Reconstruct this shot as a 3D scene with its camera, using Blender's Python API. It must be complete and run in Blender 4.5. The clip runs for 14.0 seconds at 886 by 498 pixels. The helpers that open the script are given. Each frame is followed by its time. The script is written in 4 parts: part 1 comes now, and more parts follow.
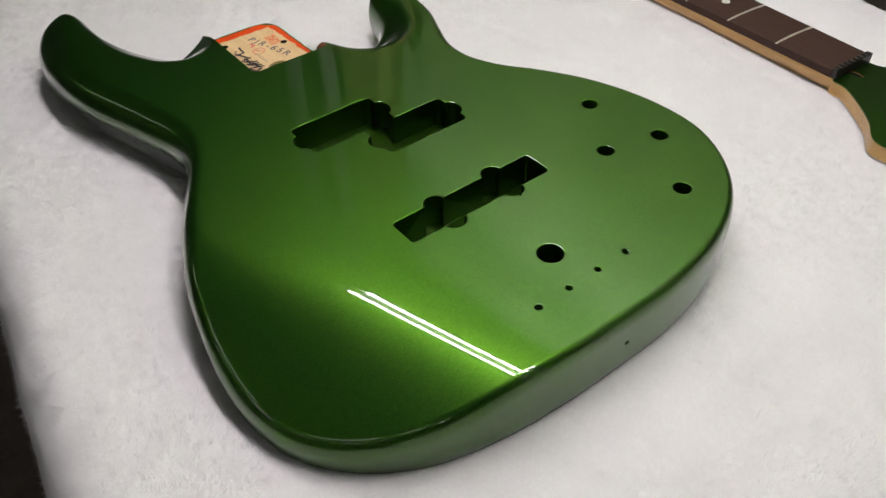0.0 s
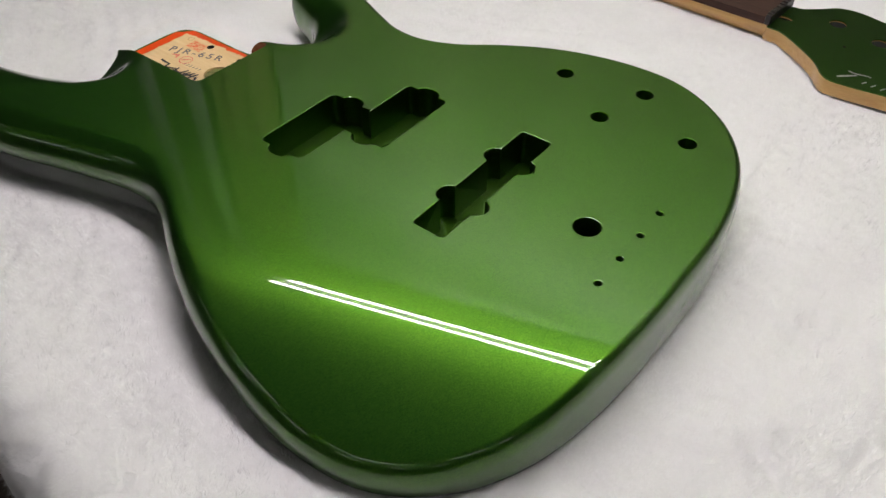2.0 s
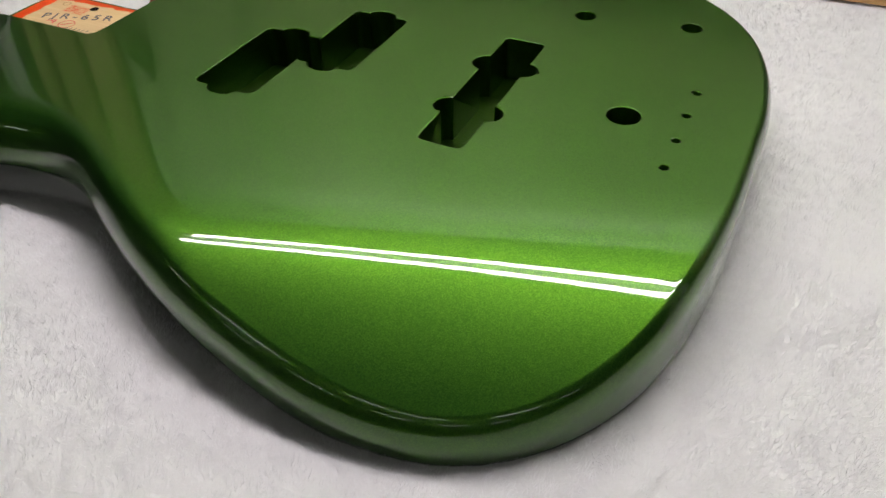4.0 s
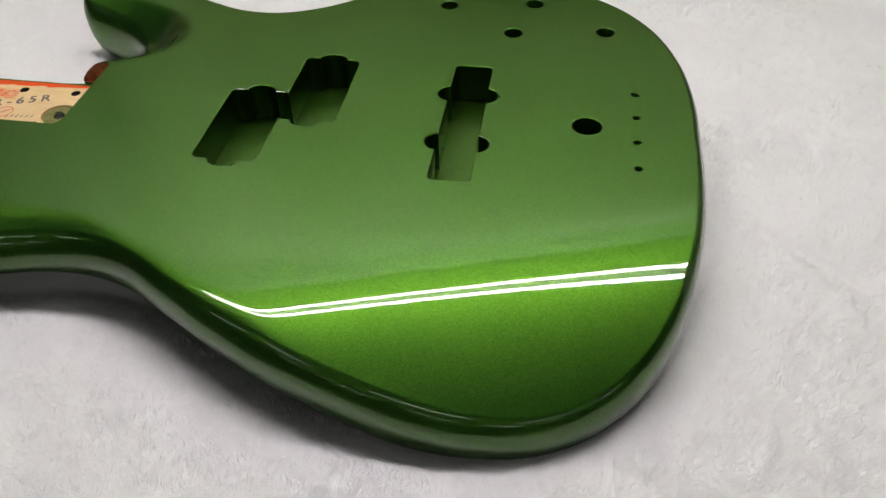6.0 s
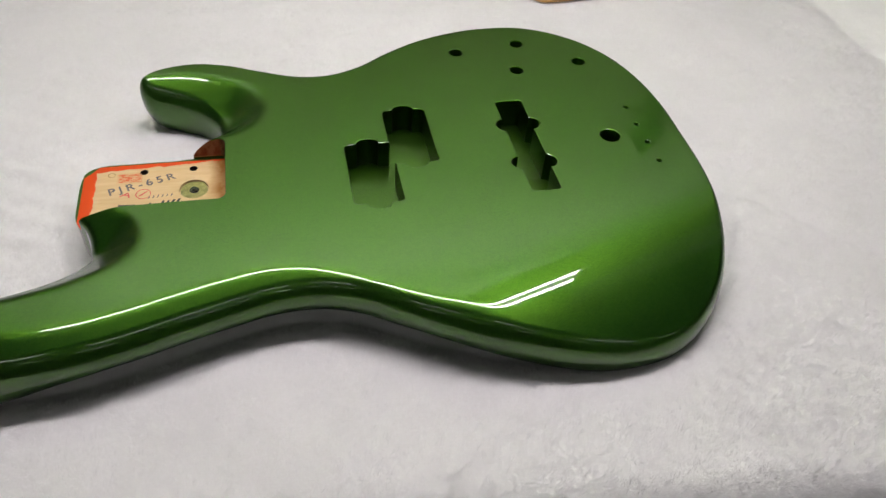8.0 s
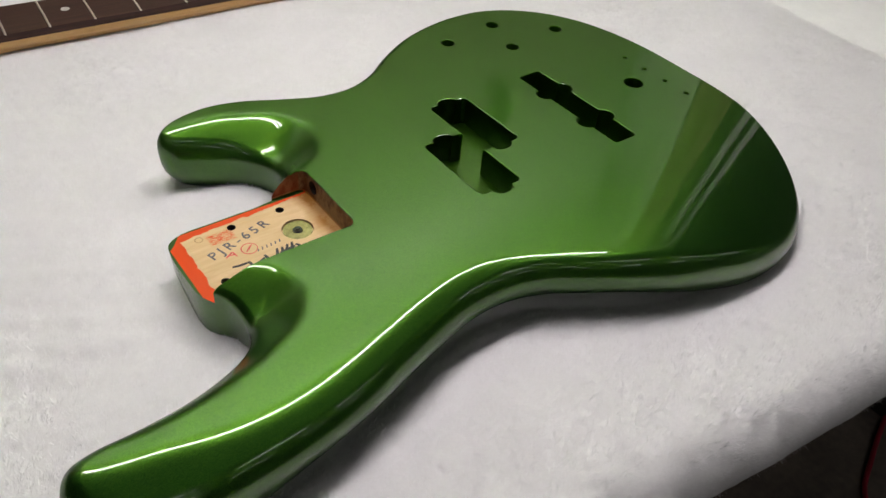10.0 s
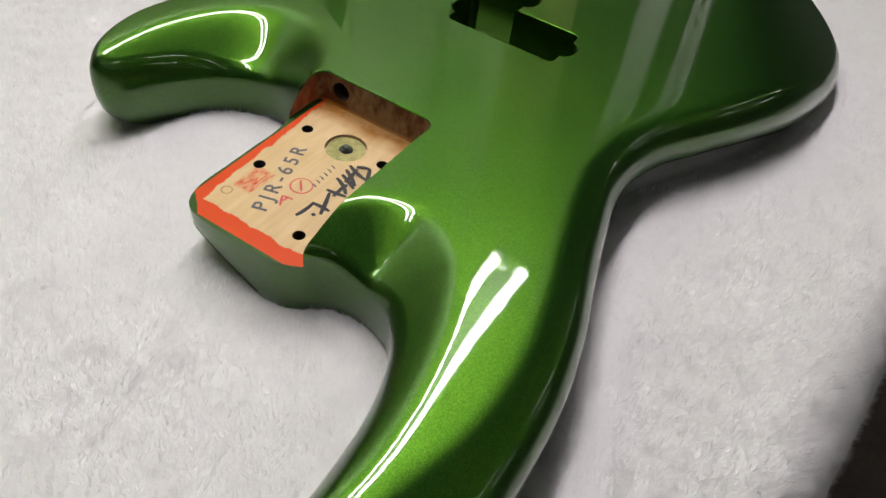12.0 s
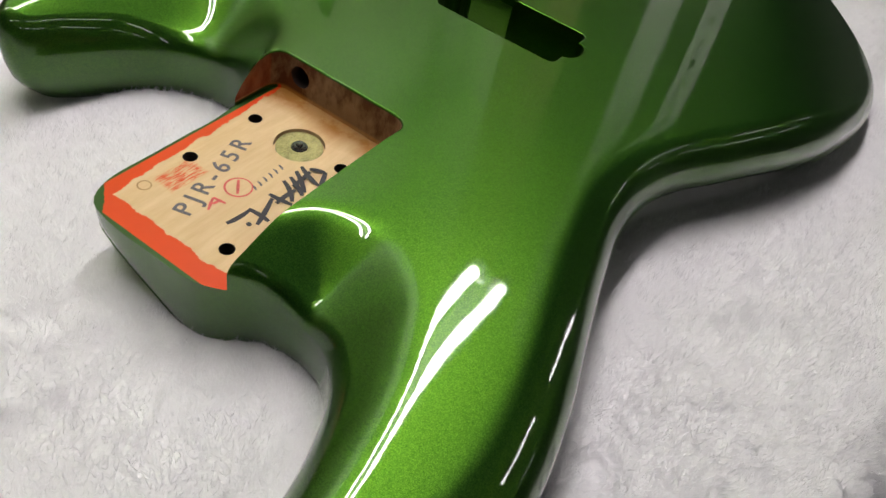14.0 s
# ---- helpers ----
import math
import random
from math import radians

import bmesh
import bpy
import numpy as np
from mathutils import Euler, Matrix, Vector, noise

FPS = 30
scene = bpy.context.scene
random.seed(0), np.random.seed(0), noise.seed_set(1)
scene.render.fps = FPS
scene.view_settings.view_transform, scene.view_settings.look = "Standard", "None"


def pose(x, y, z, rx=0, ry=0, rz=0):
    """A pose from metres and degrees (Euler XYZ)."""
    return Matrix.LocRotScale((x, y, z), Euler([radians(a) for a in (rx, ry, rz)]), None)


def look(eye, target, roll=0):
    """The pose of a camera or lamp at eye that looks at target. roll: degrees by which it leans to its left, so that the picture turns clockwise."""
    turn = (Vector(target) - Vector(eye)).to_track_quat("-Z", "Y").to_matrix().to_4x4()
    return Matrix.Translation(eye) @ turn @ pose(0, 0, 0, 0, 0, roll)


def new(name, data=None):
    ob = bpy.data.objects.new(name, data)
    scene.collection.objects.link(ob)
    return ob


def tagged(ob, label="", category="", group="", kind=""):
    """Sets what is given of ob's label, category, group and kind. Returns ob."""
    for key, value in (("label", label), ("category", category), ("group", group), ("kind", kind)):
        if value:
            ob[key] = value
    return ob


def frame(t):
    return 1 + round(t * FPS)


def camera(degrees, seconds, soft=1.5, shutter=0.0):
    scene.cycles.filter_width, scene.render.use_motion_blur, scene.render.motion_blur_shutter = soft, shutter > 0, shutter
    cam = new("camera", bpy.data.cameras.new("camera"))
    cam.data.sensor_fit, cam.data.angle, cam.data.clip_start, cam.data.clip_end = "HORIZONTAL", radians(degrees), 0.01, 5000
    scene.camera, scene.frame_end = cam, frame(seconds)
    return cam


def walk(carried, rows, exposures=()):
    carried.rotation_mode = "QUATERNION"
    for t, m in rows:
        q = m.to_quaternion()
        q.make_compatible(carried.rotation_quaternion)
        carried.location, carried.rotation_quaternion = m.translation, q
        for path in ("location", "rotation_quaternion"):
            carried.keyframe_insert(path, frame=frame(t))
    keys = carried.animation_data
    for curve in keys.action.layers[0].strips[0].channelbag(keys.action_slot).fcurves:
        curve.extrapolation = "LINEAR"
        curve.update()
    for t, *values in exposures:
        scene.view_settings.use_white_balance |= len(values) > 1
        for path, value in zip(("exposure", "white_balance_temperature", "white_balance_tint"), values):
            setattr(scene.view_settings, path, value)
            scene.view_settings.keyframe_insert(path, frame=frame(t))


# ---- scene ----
cam = camera(58.4, 14.0)
PATH = [
    (0, (0.448, -0.218, 0.322), (-0.713, 0.662, -1.048), -1.5),
    (0.5, (0.435, -0.239, 0.324), (-0.663, 0.703, -1.058), -1.2),
    (1, (0.419, -0.252, 0.327), (-0.617, 0.745, -1.064), -1.0),
    (1.5, (0.397, -0.26, 0.329), (-0.577, 0.795, -1.064), -0.8),
    (2, (0.373, -0.266, 0.301), (-0.532, 0.869, -1.076), -0.5),
    (2.5, (0.349, -0.271, 0.247), (-0.488, 0.954, -1.094), -0.4),
    (3, (0.343, -0.272, 0.219), (-0.458, 1.015, -1.085), -0.4),
    (3.2, (0.336, -0.271, 0.212), (-0.442, 1.033, -1.089), -0.4),
    (5.3, (0.258, -0.308, 0.218), (-0.144, 1.156, -1.084), -1.6),
    (5.5, (0.252, -0.303, 0.222), (-0.104, 1.162, -1.092), -1.6),
    (6, (0.233, -0.319, 0.263), (-0.007, 1.11, -1.115), -1.2),
    (6.5, (0.19, -0.347, 0.312), (0.1, 1.046, -1.119), 0.7),
    (7, (0.139, -0.374, 0.358), (0.204, 0.981, -1.111), 2.9),
    (7.5, (0.1, -0.396, 0.368), (0.291, 0.971, -1.079), 4.0),
    (7.7, (0.073, -0.4, 0.366), (0.335, 0.972, -1.066), 4.5),
    (9.8, (-0.166, -0.334, 0.328), (0.771, 0.864, -0.972), 5.4),
    (10, (-0.182, -0.314, 0.321), (0.796, 0.833, -0.994), 5.7),
    (10.5, (-0.208, -0.26, 0.278), (0.885, 0.743, -1.064), 6.0),
    (11, (-0.236, -0.208, 0.247), (0.956, 0.635, -1.12), 6.8),
    (11.5, (-0.251, -0.177, 0.243), (0.989, 0.529, -1.158), 8.0),
    (12, (-0.236, -0.158, 0.242), (1.021, 0.46, -1.187), 9.1),
    (12.5, (-0.227, -0.132, 0.233), (1.05, 0.431, -1.2), 10.0),
    (13, (-0.239, -0.111, 0.219), (1.088, 0.369, -1.198), 12.3),
    (13.5, (-0.239, -0.111, 0.21), (1.11, 0.361, -1.189), 13.6),
    (14, (-0.193, -0.141, 0.208), (1.095, 0.442, -1.206), 14.6),
]
walk(cam, [(t, look(eye, target, roll)) for t, eye, target, roll in PATH])

# ---- light and world ----
world = bpy.data.worlds.new("world")
scene.world = world
world.use_nodes = True
world.node_tree.nodes["Background"].inputs[0].default_value = (0.5, 0.5, 0.52, 1)
world.node_tree.nodes["Background"].inputs[1].default_value = 0.02
TUBE_STRENGTH = 62.0
BATTEN_STRENGTH = 25.0


# ---- small helpers ----
def mat(name):
    m = bpy.data.materials.new(name)
    m.use_nodes = True
    nt = m.node_tree
    return m, nt, nt.nodes["Principled BSDF"]


def node(nt, kind, **values):
    n = nt.nodes.new(kind)
    for key, value in values.items():
        n.inputs[key].default_value = value
    return n


def ramp(nt, source, stops):
    r = nt.nodes.new("ShaderNodeValToRGB")
    el = r.color_ramp.elements
    el[0].position, el[0].color = stops[0][0], (*stops[0][1], 1)
    el[1].position, el[1].color = stops[-1][0], (*stops[-1][1], 1)
    for p, c in stops[1:-1]:
        e = el.new(p)
        e.color = (*c, 1)
    nt.links.new(source, r.inputs[0])
    return r.outputs[0]


def coords(nt, scale=(1, 1, 1)):
    tc = nt.nodes.new("ShaderNodeTexCoord")
    mp = nt.nodes.new("ShaderNodeMapping")
    mp.inputs["Scale"].default_value = scale
    nt.links.new(tc.outputs["Object"], mp.inputs[0])
    return mp.outputs[0]


def noise_tex(nt, vec, scale, detail=4.0, rough=0.55):
    n = node(nt, "ShaderNodeTexNoise", Scale=scale, Detail=detail, Roughness=rough)
    nt.links.new(vec, n.inputs["Vector"])
    return n.outputs["Fac"]


def math_node(nt, op, a, b=None, clamp=False):
    n = nt.nodes.new("ShaderNodeMath")
    n.operation, n.use_clamp = op, clamp
    for i, v in enumerate((a, b)):
        if v is None:
            continue
        if isinstance(v, (int, float)):
            n.inputs[i].default_value = v
        else:
            nt.links.new(v, n.inputs[i])
    return n.outputs[0]


def mix(nt, fac, a, b):
    n = nt.nodes.new("ShaderNodeMix")
    n.data_type = "RGBA"
    for i, v in ((0, fac), (6, a), (7, b)):
        if isinstance(v, (int, float)):
            n.inputs[i].default_value = v
        elif isinstance(v, tuple):
            n.inputs[i].default_value = (*v, 1)
        else:
            nt.links.new(v, n.inputs[i])
    return n.outputs[2]


def bump(nt, height, strength, distance, target):
    b = node(nt, "ShaderNodeBump", Strength=strength, Distance=distance)
    nt.links.new(height, b.inputs["Height"])
    nt.links.new(b.outputs[0], target)


def plain(name, colour, rough=0.5, metal=0.0, vary=0.25, scale=40.0, relief=0.15, size=0.001):
    """A material with mottling at two scales and fine relief."""
    m, nt, p = mat(name)
    v = coords(nt)
    a = noise_tex(nt, v, scale, 6)
    b = noise_tex(nt, v, scale * 8, 3)
    f = math_node(nt, "ADD", math_node(nt, "MULTIPLY", a, 0.65), math_node(nt, "MULTIPLY", b, 0.35))
    low = tuple(c * (1 - vary) for c in colour)
    high = tuple(min(1, c * (1 + vary)) for c in colour)
    nt.links.new(ramp(nt, f, [(0.3, low), (0.7, high)]), p.inputs["Base Color"])
    p.inputs["Roughness"].default_value, p.inputs["Metallic"].default_value = rough, metal
    bump(nt, f, relief, size, p.inputs["Normal"])
    return m


def paint(name, rough_inside=False):
    """Green metallic paint under a clear coat: bright flakes that lie flat, in a deep cool green base."""
    m, nt, p = mat(name)
    v = coords(nt)
    vor = node(nt, "ShaderNodeTexVoronoi", Scale=4600.0)
    nt.links.new(v, vor.inputs["Vector"])
    flake = nt.nodes.new("ShaderNodeSeparateColor")
    nt.links.new(vor.outputs["Color"], flake.inputs[0])
    cloud = noise_tex(nt, v, 14, 3)
    f = math_node(nt, "ADD", math_node(nt, "MULTIPLY", flake.outputs[0], 0.7), math_node(nt, "MULTIPLY", cloud, 0.3))
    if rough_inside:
        # same green scaled down: the recesses' shade is put into the colour
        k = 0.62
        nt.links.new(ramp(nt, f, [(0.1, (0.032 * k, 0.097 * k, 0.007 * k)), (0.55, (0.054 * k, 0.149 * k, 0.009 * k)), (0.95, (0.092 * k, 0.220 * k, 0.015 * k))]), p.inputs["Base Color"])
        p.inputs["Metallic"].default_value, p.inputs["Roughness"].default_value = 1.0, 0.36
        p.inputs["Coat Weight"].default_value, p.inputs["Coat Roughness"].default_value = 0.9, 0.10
        grain = noise_tex(nt, coords(nt, (1, 1, 0.3)), 700, 5)
        bump(nt, grain, 0.22, 0.0006, p.inputs["Normal"])
        bump(nt, grain, 0.35, 0.0008, p.inputs["Coat Normal"])
        return m
    base = nt.nodes.new("ShaderNodeBsdfPrincipled")
    both = nt.nodes.new("ShaderNodeMixShader")
    both.inputs[0].default_value = BASE_SHARE
    peel = noise_tex(nt, v, 55, 2)
    for q, dark, mid, light, rough in ((p, *FLAKE_TONES, 0.33), (base, *BASE_TONES, 0.54)):
        nt.links.new(ramp(nt, f, [(0.1, dark), (0.55, mid), (0.95, light)]), q.inputs["Base Color"])
        q.inputs["Metallic"].default_value, q.inputs["Roughness"].default_value = 1.0, rough
        q.inputs["Coat Weight"].default_value, q.inputs["Coat Roughness"].default_value = 1.0, 0.03
        q.inputs["Coat IOR"].default_value = 1.5
        bump(nt, flake.outputs[1], 0.16, 0.0002, q.inputs["Normal"])
        bump(nt, peel, 0.042, 0.0006, q.inputs["Coat Normal"])
    nt.links.new(p.outputs[0], both.inputs[1])
    nt.links.new(base.outputs[0], both.inputs[2])
    nt.links.new(both.outputs[0], nt.nodes["Material Output"].inputs[0])
    return m


def wood(name, dark, light, rough=0.5, along=(3, 60, 60), coat=0.0):
    m, nt, p = mat(name)
    v = coords(nt, along)
    grain = noise_tex(nt, v, 6, 8, 0.65)
    fine = noise_tex(nt, coords(nt, tuple(a * 6 for a in along)), 8, 4)
    f = math_node(nt, "ADD", math_node(nt, "MULTIPLY", grain, 0.7), math_node(nt, "MULTIPLY", fine, 0.3))
    nt.links.new(ramp(nt, f, [(0.3, dark), (0.7, light)]), p.inputs["Base Color"])
    p.inputs["Roughness"].default_value = rough
    p.inputs["Coat Weight"].default_value = coat
    p.inputs["Coat Roughness"].default_value = 0.15
    bump(nt, f, 0.25, 0.0006, p.inputs["Normal"])
    return m


def pocket_wood():
    """Bare pale wood stained brown at the inner end, with an overspray border of orange."""
    m, nt, p = mat("pocket wood")
    tc = nt.nodes.new("ShaderNodeTexCoord")
    sep = nt.nodes.new("ShaderNodeSeparateXYZ")
    nt.links.new(tc.outputs["Object"], sep.inputs[0])
    x, y, z = sep.outputs
    v = coords(nt, (8, 60, 60))
    grain = noise_tex(nt, v, 5, 8, 0.65)
    base = ramp(nt, grain, [(0.3, (0.60, 0.41, 0.22)), (0.7, (0.73, 0.54, 0.32))])
    stain = noise_tex(nt, coords(nt), 45, 5)
    base = mix(nt, math_node(nt, "MULTIPLY", stain, 0.35), base, (0.56, 0.34, 0.16))
    # brown stain towards the inner end and on the walls
    inner = math_node(nt, "MULTIPLY", math_node(nt, "ADD", math_node(nt, "ADD", x, 0.017), math_node(nt, "MULTIPLY", math_node(nt, "SUBTRACT", stain, 0.5), 0.012)), 130.0, True)
    wall = math_node(nt, "MULTIPLY", math_node(nt, "SUBTRACT", z, 0.0297), 700.0, True)
    brown = math_node(nt, "MAXIMUM", inner, wall)
    patch = ramp(nt, noise_tex(nt, coords(nt, (1, 1, 0.5)), 85, 5, 0.65), [(0.44, (0.74, 0.74, 0.74)), (0.56, (1.0, 1.0, 1.0))])
    base = mix(nt, math_node(nt, "MULTIPLY", brown, patch), base, mix(nt, wall, (0.36, 0.155, 0.030), (0.085, 0.028, 0.007)))
    ruddy = math_node(nt, "MULTIPLY", wall, math_node(nt, "MULTIPLY", math_node(nt, "SUBTRACT", y, 0.0279), 4000.0, True))
    base = mix(nt, math_node(nt, "MULTIPLY", ruddy, 0.4), base, (0.32, 0.045, 0.012))
    # orange border along the open end and the treble side
    rag = math_node(nt, "MULTIPLY", math_node(nt, "SUBTRACT", noise_tex(nt, coords(nt), 130, 5, 0.6), 0.5), 0.005)
    end = math_node(nt, "SUBTRACT", -0.0838, math_node(nt, "ADD", x, rag))
    side = math_node(nt, "SUBTRACT", math_node(nt, "ADD", y, rag), 0.0236)
    lean = math_node(nt, "MULTIPLY", math_node(nt, "ADD", x, 0.03), -0.05)
    edge = math_node(nt, "MULTIPLY", math_node(nt, "MAXIMUM", end, math_node(nt, "ADD", side, lean)), 2500.0, True)
    sx = math_node(nt, "ABSOLUTE", math_node(nt, "ADD", x, 0.064))
    sy = math_node(nt, "ABSOLUTE", math_node(nt, "SUBTRACT", y, 0.0135))
    smear = math_node(nt, "SUBTRACT", 0.0082, math_node(nt, "ADD", math_node(nt, "MAXIMUM", sx, math_node(nt, "MULTIPLY", sy, 1.7)), math_node(nt, "MULTIPLY", rag, 0.8)))
    smear = math_node(nt, "MULTIPLY", math_node(nt, "MULTIPLY", smear, 500.0, True), math_node(nt, "MULTIPLY", math_node(nt, "SUBTRACT", noise_tex(nt, coords(nt, (60, 420, 60)), 4, 4, 0.7), 0.42), 6.0, True))
    floor_only = math_node(nt, "MULTIPLY", math_node(nt, "SUBTRACT", 0.0305, z), 2000.0, True)
    orange = math_node(nt, "MULTIPLY", math_node(nt, "MAXIMUM", edge, smear), floor_only)
    base = mix(nt, orange, base, (0.66, 0.056, 0.003))
    # the green overspray left on the very lip
    lip = math_node(nt, "MAXIMUM", math_node(nt, "SUBTRACT", -0.0912, x), math_node(nt, "SUBTRACT", y, 0.0262))
    corner = math_node(nt, "SUBTRACT", math_node(nt, "SUBTRACT", y, math_node(nt, "ADD", x, rag)), 0.1085)
    lip = math_node(nt, "MAXIMUM", lip, corner)
    lip = math_node(nt, "MULTIPLY", math_node(nt, "MULTIPLY", lip, 3000.0, True), floor_only)
    base = mix(nt, lip, base, (0.03, 0.085, 0.012))
    nt.links.new(base, p.inputs["Base Color"])
    p.inputs["Roughness"].default_value = 0.45
    p.inputs["Specular IOR Level"].default_value = 0.25
    p.inputs["Coat Weight"].default_value = 0.05
    p.inputs["Coat Roughness"].default_value = 0.3
    bump(nt, grain, 0.2, 0.0005, p.inputs["Normal"])
    return m


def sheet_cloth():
    """Pale cloth, graded darker and yellower downwards by colour to dim its reflection."""
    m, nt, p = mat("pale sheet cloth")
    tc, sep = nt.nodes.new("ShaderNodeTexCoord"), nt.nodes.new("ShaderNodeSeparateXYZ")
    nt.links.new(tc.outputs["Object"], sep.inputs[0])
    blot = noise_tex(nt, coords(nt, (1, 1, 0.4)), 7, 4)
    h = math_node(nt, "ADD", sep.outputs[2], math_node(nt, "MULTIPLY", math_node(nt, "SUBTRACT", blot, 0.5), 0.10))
    graded = ramp(nt, h, [(0.24, (0.30, 0.37, 0.14)), (0.42, (0.42, 0.53, 0.25)), (0.62, (0.74, 0.92, 0.56))])
    nt.links.new(graded, p.inputs["Base Color"])
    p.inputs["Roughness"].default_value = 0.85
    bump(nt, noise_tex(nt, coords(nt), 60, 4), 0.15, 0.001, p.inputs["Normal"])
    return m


def towel_cloth(name):
    m, nt, p = mat(name)
    v = coords(nt)
    a = noise_tex(nt, v, 26, 6)
    b = noise_tex(nt, v, 420, 4, 0.7)
    f = math_node(nt, "ADD", math_node(nt, "MULTIPLY", a, 0.5), math_node(nt, "MULTIPLY", b, 0.5))
    nt.links.new(ramp(nt, f, [(0.3, (0.78, 0.760, 0.772)), (0.7, (0.88, 0.860, 0.872))]), p.inputs["Base Color"])
    p.inputs["Roughness"].default_value = 0.95
    p.inputs["Specular IOR Level"].default_value = 0.15
    p.inputs["Sheen Weight"].default_value = 0.25
    p.inputs["Sheen Roughness"].default_value = 0.5
    bump(nt, f, 0.15, 0.001, p.inputs["Normal"])
    return m


def pile_fibre():
    """White plush fibres: lit as a soft mass, with some light let through."""
    m, nt, p = mat("white plush pile")
    nt.nodes.remove(p)
    v = coords(nt)
    f = math_node(nt, "ADD", math_node(nt, "MULTIPLY", noise_tex(nt, v, 22, 5), 0.6), math_node(nt, "MULTIPLY", noise_tex(nt, v, 300, 3), 0.4))
    tone = ramp(nt, f, [(0.3, (0.82, 0.805, 0.818)), (0.7, (0.94, 0.922, 0.936))])
    d, t, x = nt.nodes.new("ShaderNodeBsdfDiffuse"), nt.nodes.new("ShaderNodeBsdfTranslucent"), nt.nodes.new("ShaderNodeMixShader")
    x.inputs[0].default_value = 0.30
    lie = nt.nodes.new("ShaderNodeAttribute")
    lie.attribute_name = "lie"
    g, y = node(nt, "ShaderNodeBsdfGlossy", Roughness=0.38), nt.nodes.new("ShaderNodeMixShader")
    y.inputs[0].default_value = 0.08
    nt.links.new(lie.outputs["Vector"], d.inputs["Normal"])
    nt.links.new(lie.outputs["Vector"], g.inputs["Normal"])
    for b in (d, t):
        nt.links.new(tone, b.inputs["Color"])
    nt.links.new(d.outputs[0], x.inputs[1])
    nt.links.new(t.outputs[0], x.inputs[2])
    nt.links.new(x.outputs[0], y.inputs[1])
    nt.links.new(g.outputs[0], y.inputs[2])
    nt.links.new(y.outputs[0], nt.nodes["Material Output"].inputs[0])
    return m


BASE_SHARE = 0.42
FLAKE_TONES = ((0.030, 0.084, 0.005), (0.055, 0.132, 0.007), (0.094, 0.196, 0.011))
BASE_TONES = ((0.0110, 0.056, 0.0095), (0.0180, 0.086, 0.0150), (0.029, 0.126, 0.0220))
GREEN = paint("green metallic paint")
GREEN_ROUGH_DARK = paint("green paint darkened for rout shade", True)
POCKET = pocket_wood()
TOWEL = towel_cloth("white plush cloth")
PILE = pile_fibre()
MAPLE = wood("lacquered maple", (0.43, 0.225, 0.060), (0.59, 0.36, 0.12), 0.4, (3, 60, 60), 0.5)
ROSEWOOD = wood("dark rosewood", (0.014, 0.005, 0.003), (0.062, 0.021, 0.012), 0.75, (4, 90, 90))
FRET = plain("fret wire", (0.80, 0.74, 0.66), 0.40, 0.6, 0.1)
PEARL = plain("pale inlay", (0.62, 0.60, 0.56), 0.25, 0.0, 0.15, 200)
BLACK = plain("black nut material", (0.016, 0.012, 0.012), 0.35)
# near-black wood: the shade inside the bores is put into the colour
HOLE_SHADE = plain("drilled wood darkened for shade", (0.014, 0.007, 0.004), 0.8)
# flat black that paints the darkness down the headstock's holes
SHADE_BLACK = plain("black fill for hole shade", (0.004, 0.005, 0.003), 1.0, 0.0, 0.2)
BRASS = plain("yellowed zinc plate", (0.30, 0.27, 0.12), 0.35, 0.9, 0.55, 260, 0.5)
STEEL = plain("steel screw", (0.12, 0.12, 0.13), 0.25, 1.0, 0.2, 300)
INK = plain("blue black stamp ink", (0.12, 0.105, 0.120), 0.6, 0.0, 0.5, 900)
MARKER = plain("dark marker ink", (0.013, 0.008, 0.016), 0.5, 0.0, 0.3, 500)
PLUG = plain("amber wood plug", (0.40, 0.24, 0.10), 0.5, 0.0, 0.3, 300)
RED_INK = plain("red stamp ink", (0.62, 0.10, 0.09), 0.6, 0.0, 0.4, 900)
SILVER = plain("silver decal", (0.60, 0.60, 0.58), 0.3, 0.6, 0.1, 300)
BENCH = plain("dark bench top", (0.025, 0.022, 0.020), 0.45, 0.0, 0.25, 12)
WALL = plain("painted wall", (0.07, 0.07, 0.06), 0.8, 0.0, 0.2, 3)
WALL_PALE = plain("yellowed painted wall", (0.46, 0.48, 0.32), 0.8, 0.0, 0.06, 3)
CEIL = plain("dark timber ceiling", (0.03, 0.024, 0.020), 0.9, 0.0, 0.08, 4)
FLOOR = plain("dark brown floor", (0.15, 0.12, 0.10), 0.6, 0.0, 0.35, 9)
RUBBER = plain("black rubber", (0.012, 0.012, 0.013), 0.45)
RED_RUBBER = plain("dull red rubber", (0.30, 0.012, 0.03), 0.5)
WHITE_METAL = plain("white enamelled metal", (0.72, 0.72, 0.70), 0.4, 0.0, 0.06, 8)
GREY_METAL = plain("grey enamelled metal", (0.10, 0.10, 0.10), 0.5, 0.0, 0.1, 8)
# tinted green so that the lacquer's reflection of the cloth turns greener
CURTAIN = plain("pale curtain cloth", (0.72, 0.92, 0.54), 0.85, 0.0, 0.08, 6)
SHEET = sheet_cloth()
SIDE_CLOTH = plain("yellowed cloth", (0.42, 0.38, 0.14), 0.8, 0.0, 0.15, 6)
GREY_PLASTIC = plain("grey plastic", (0.30, 0.31, 0.31), 0.4, 0.0, 0.2, 20)
YELLOW = plain("yellow green label", (0.42, 0.38, 0.05), 0.5, 0.0, 0.15, 60)


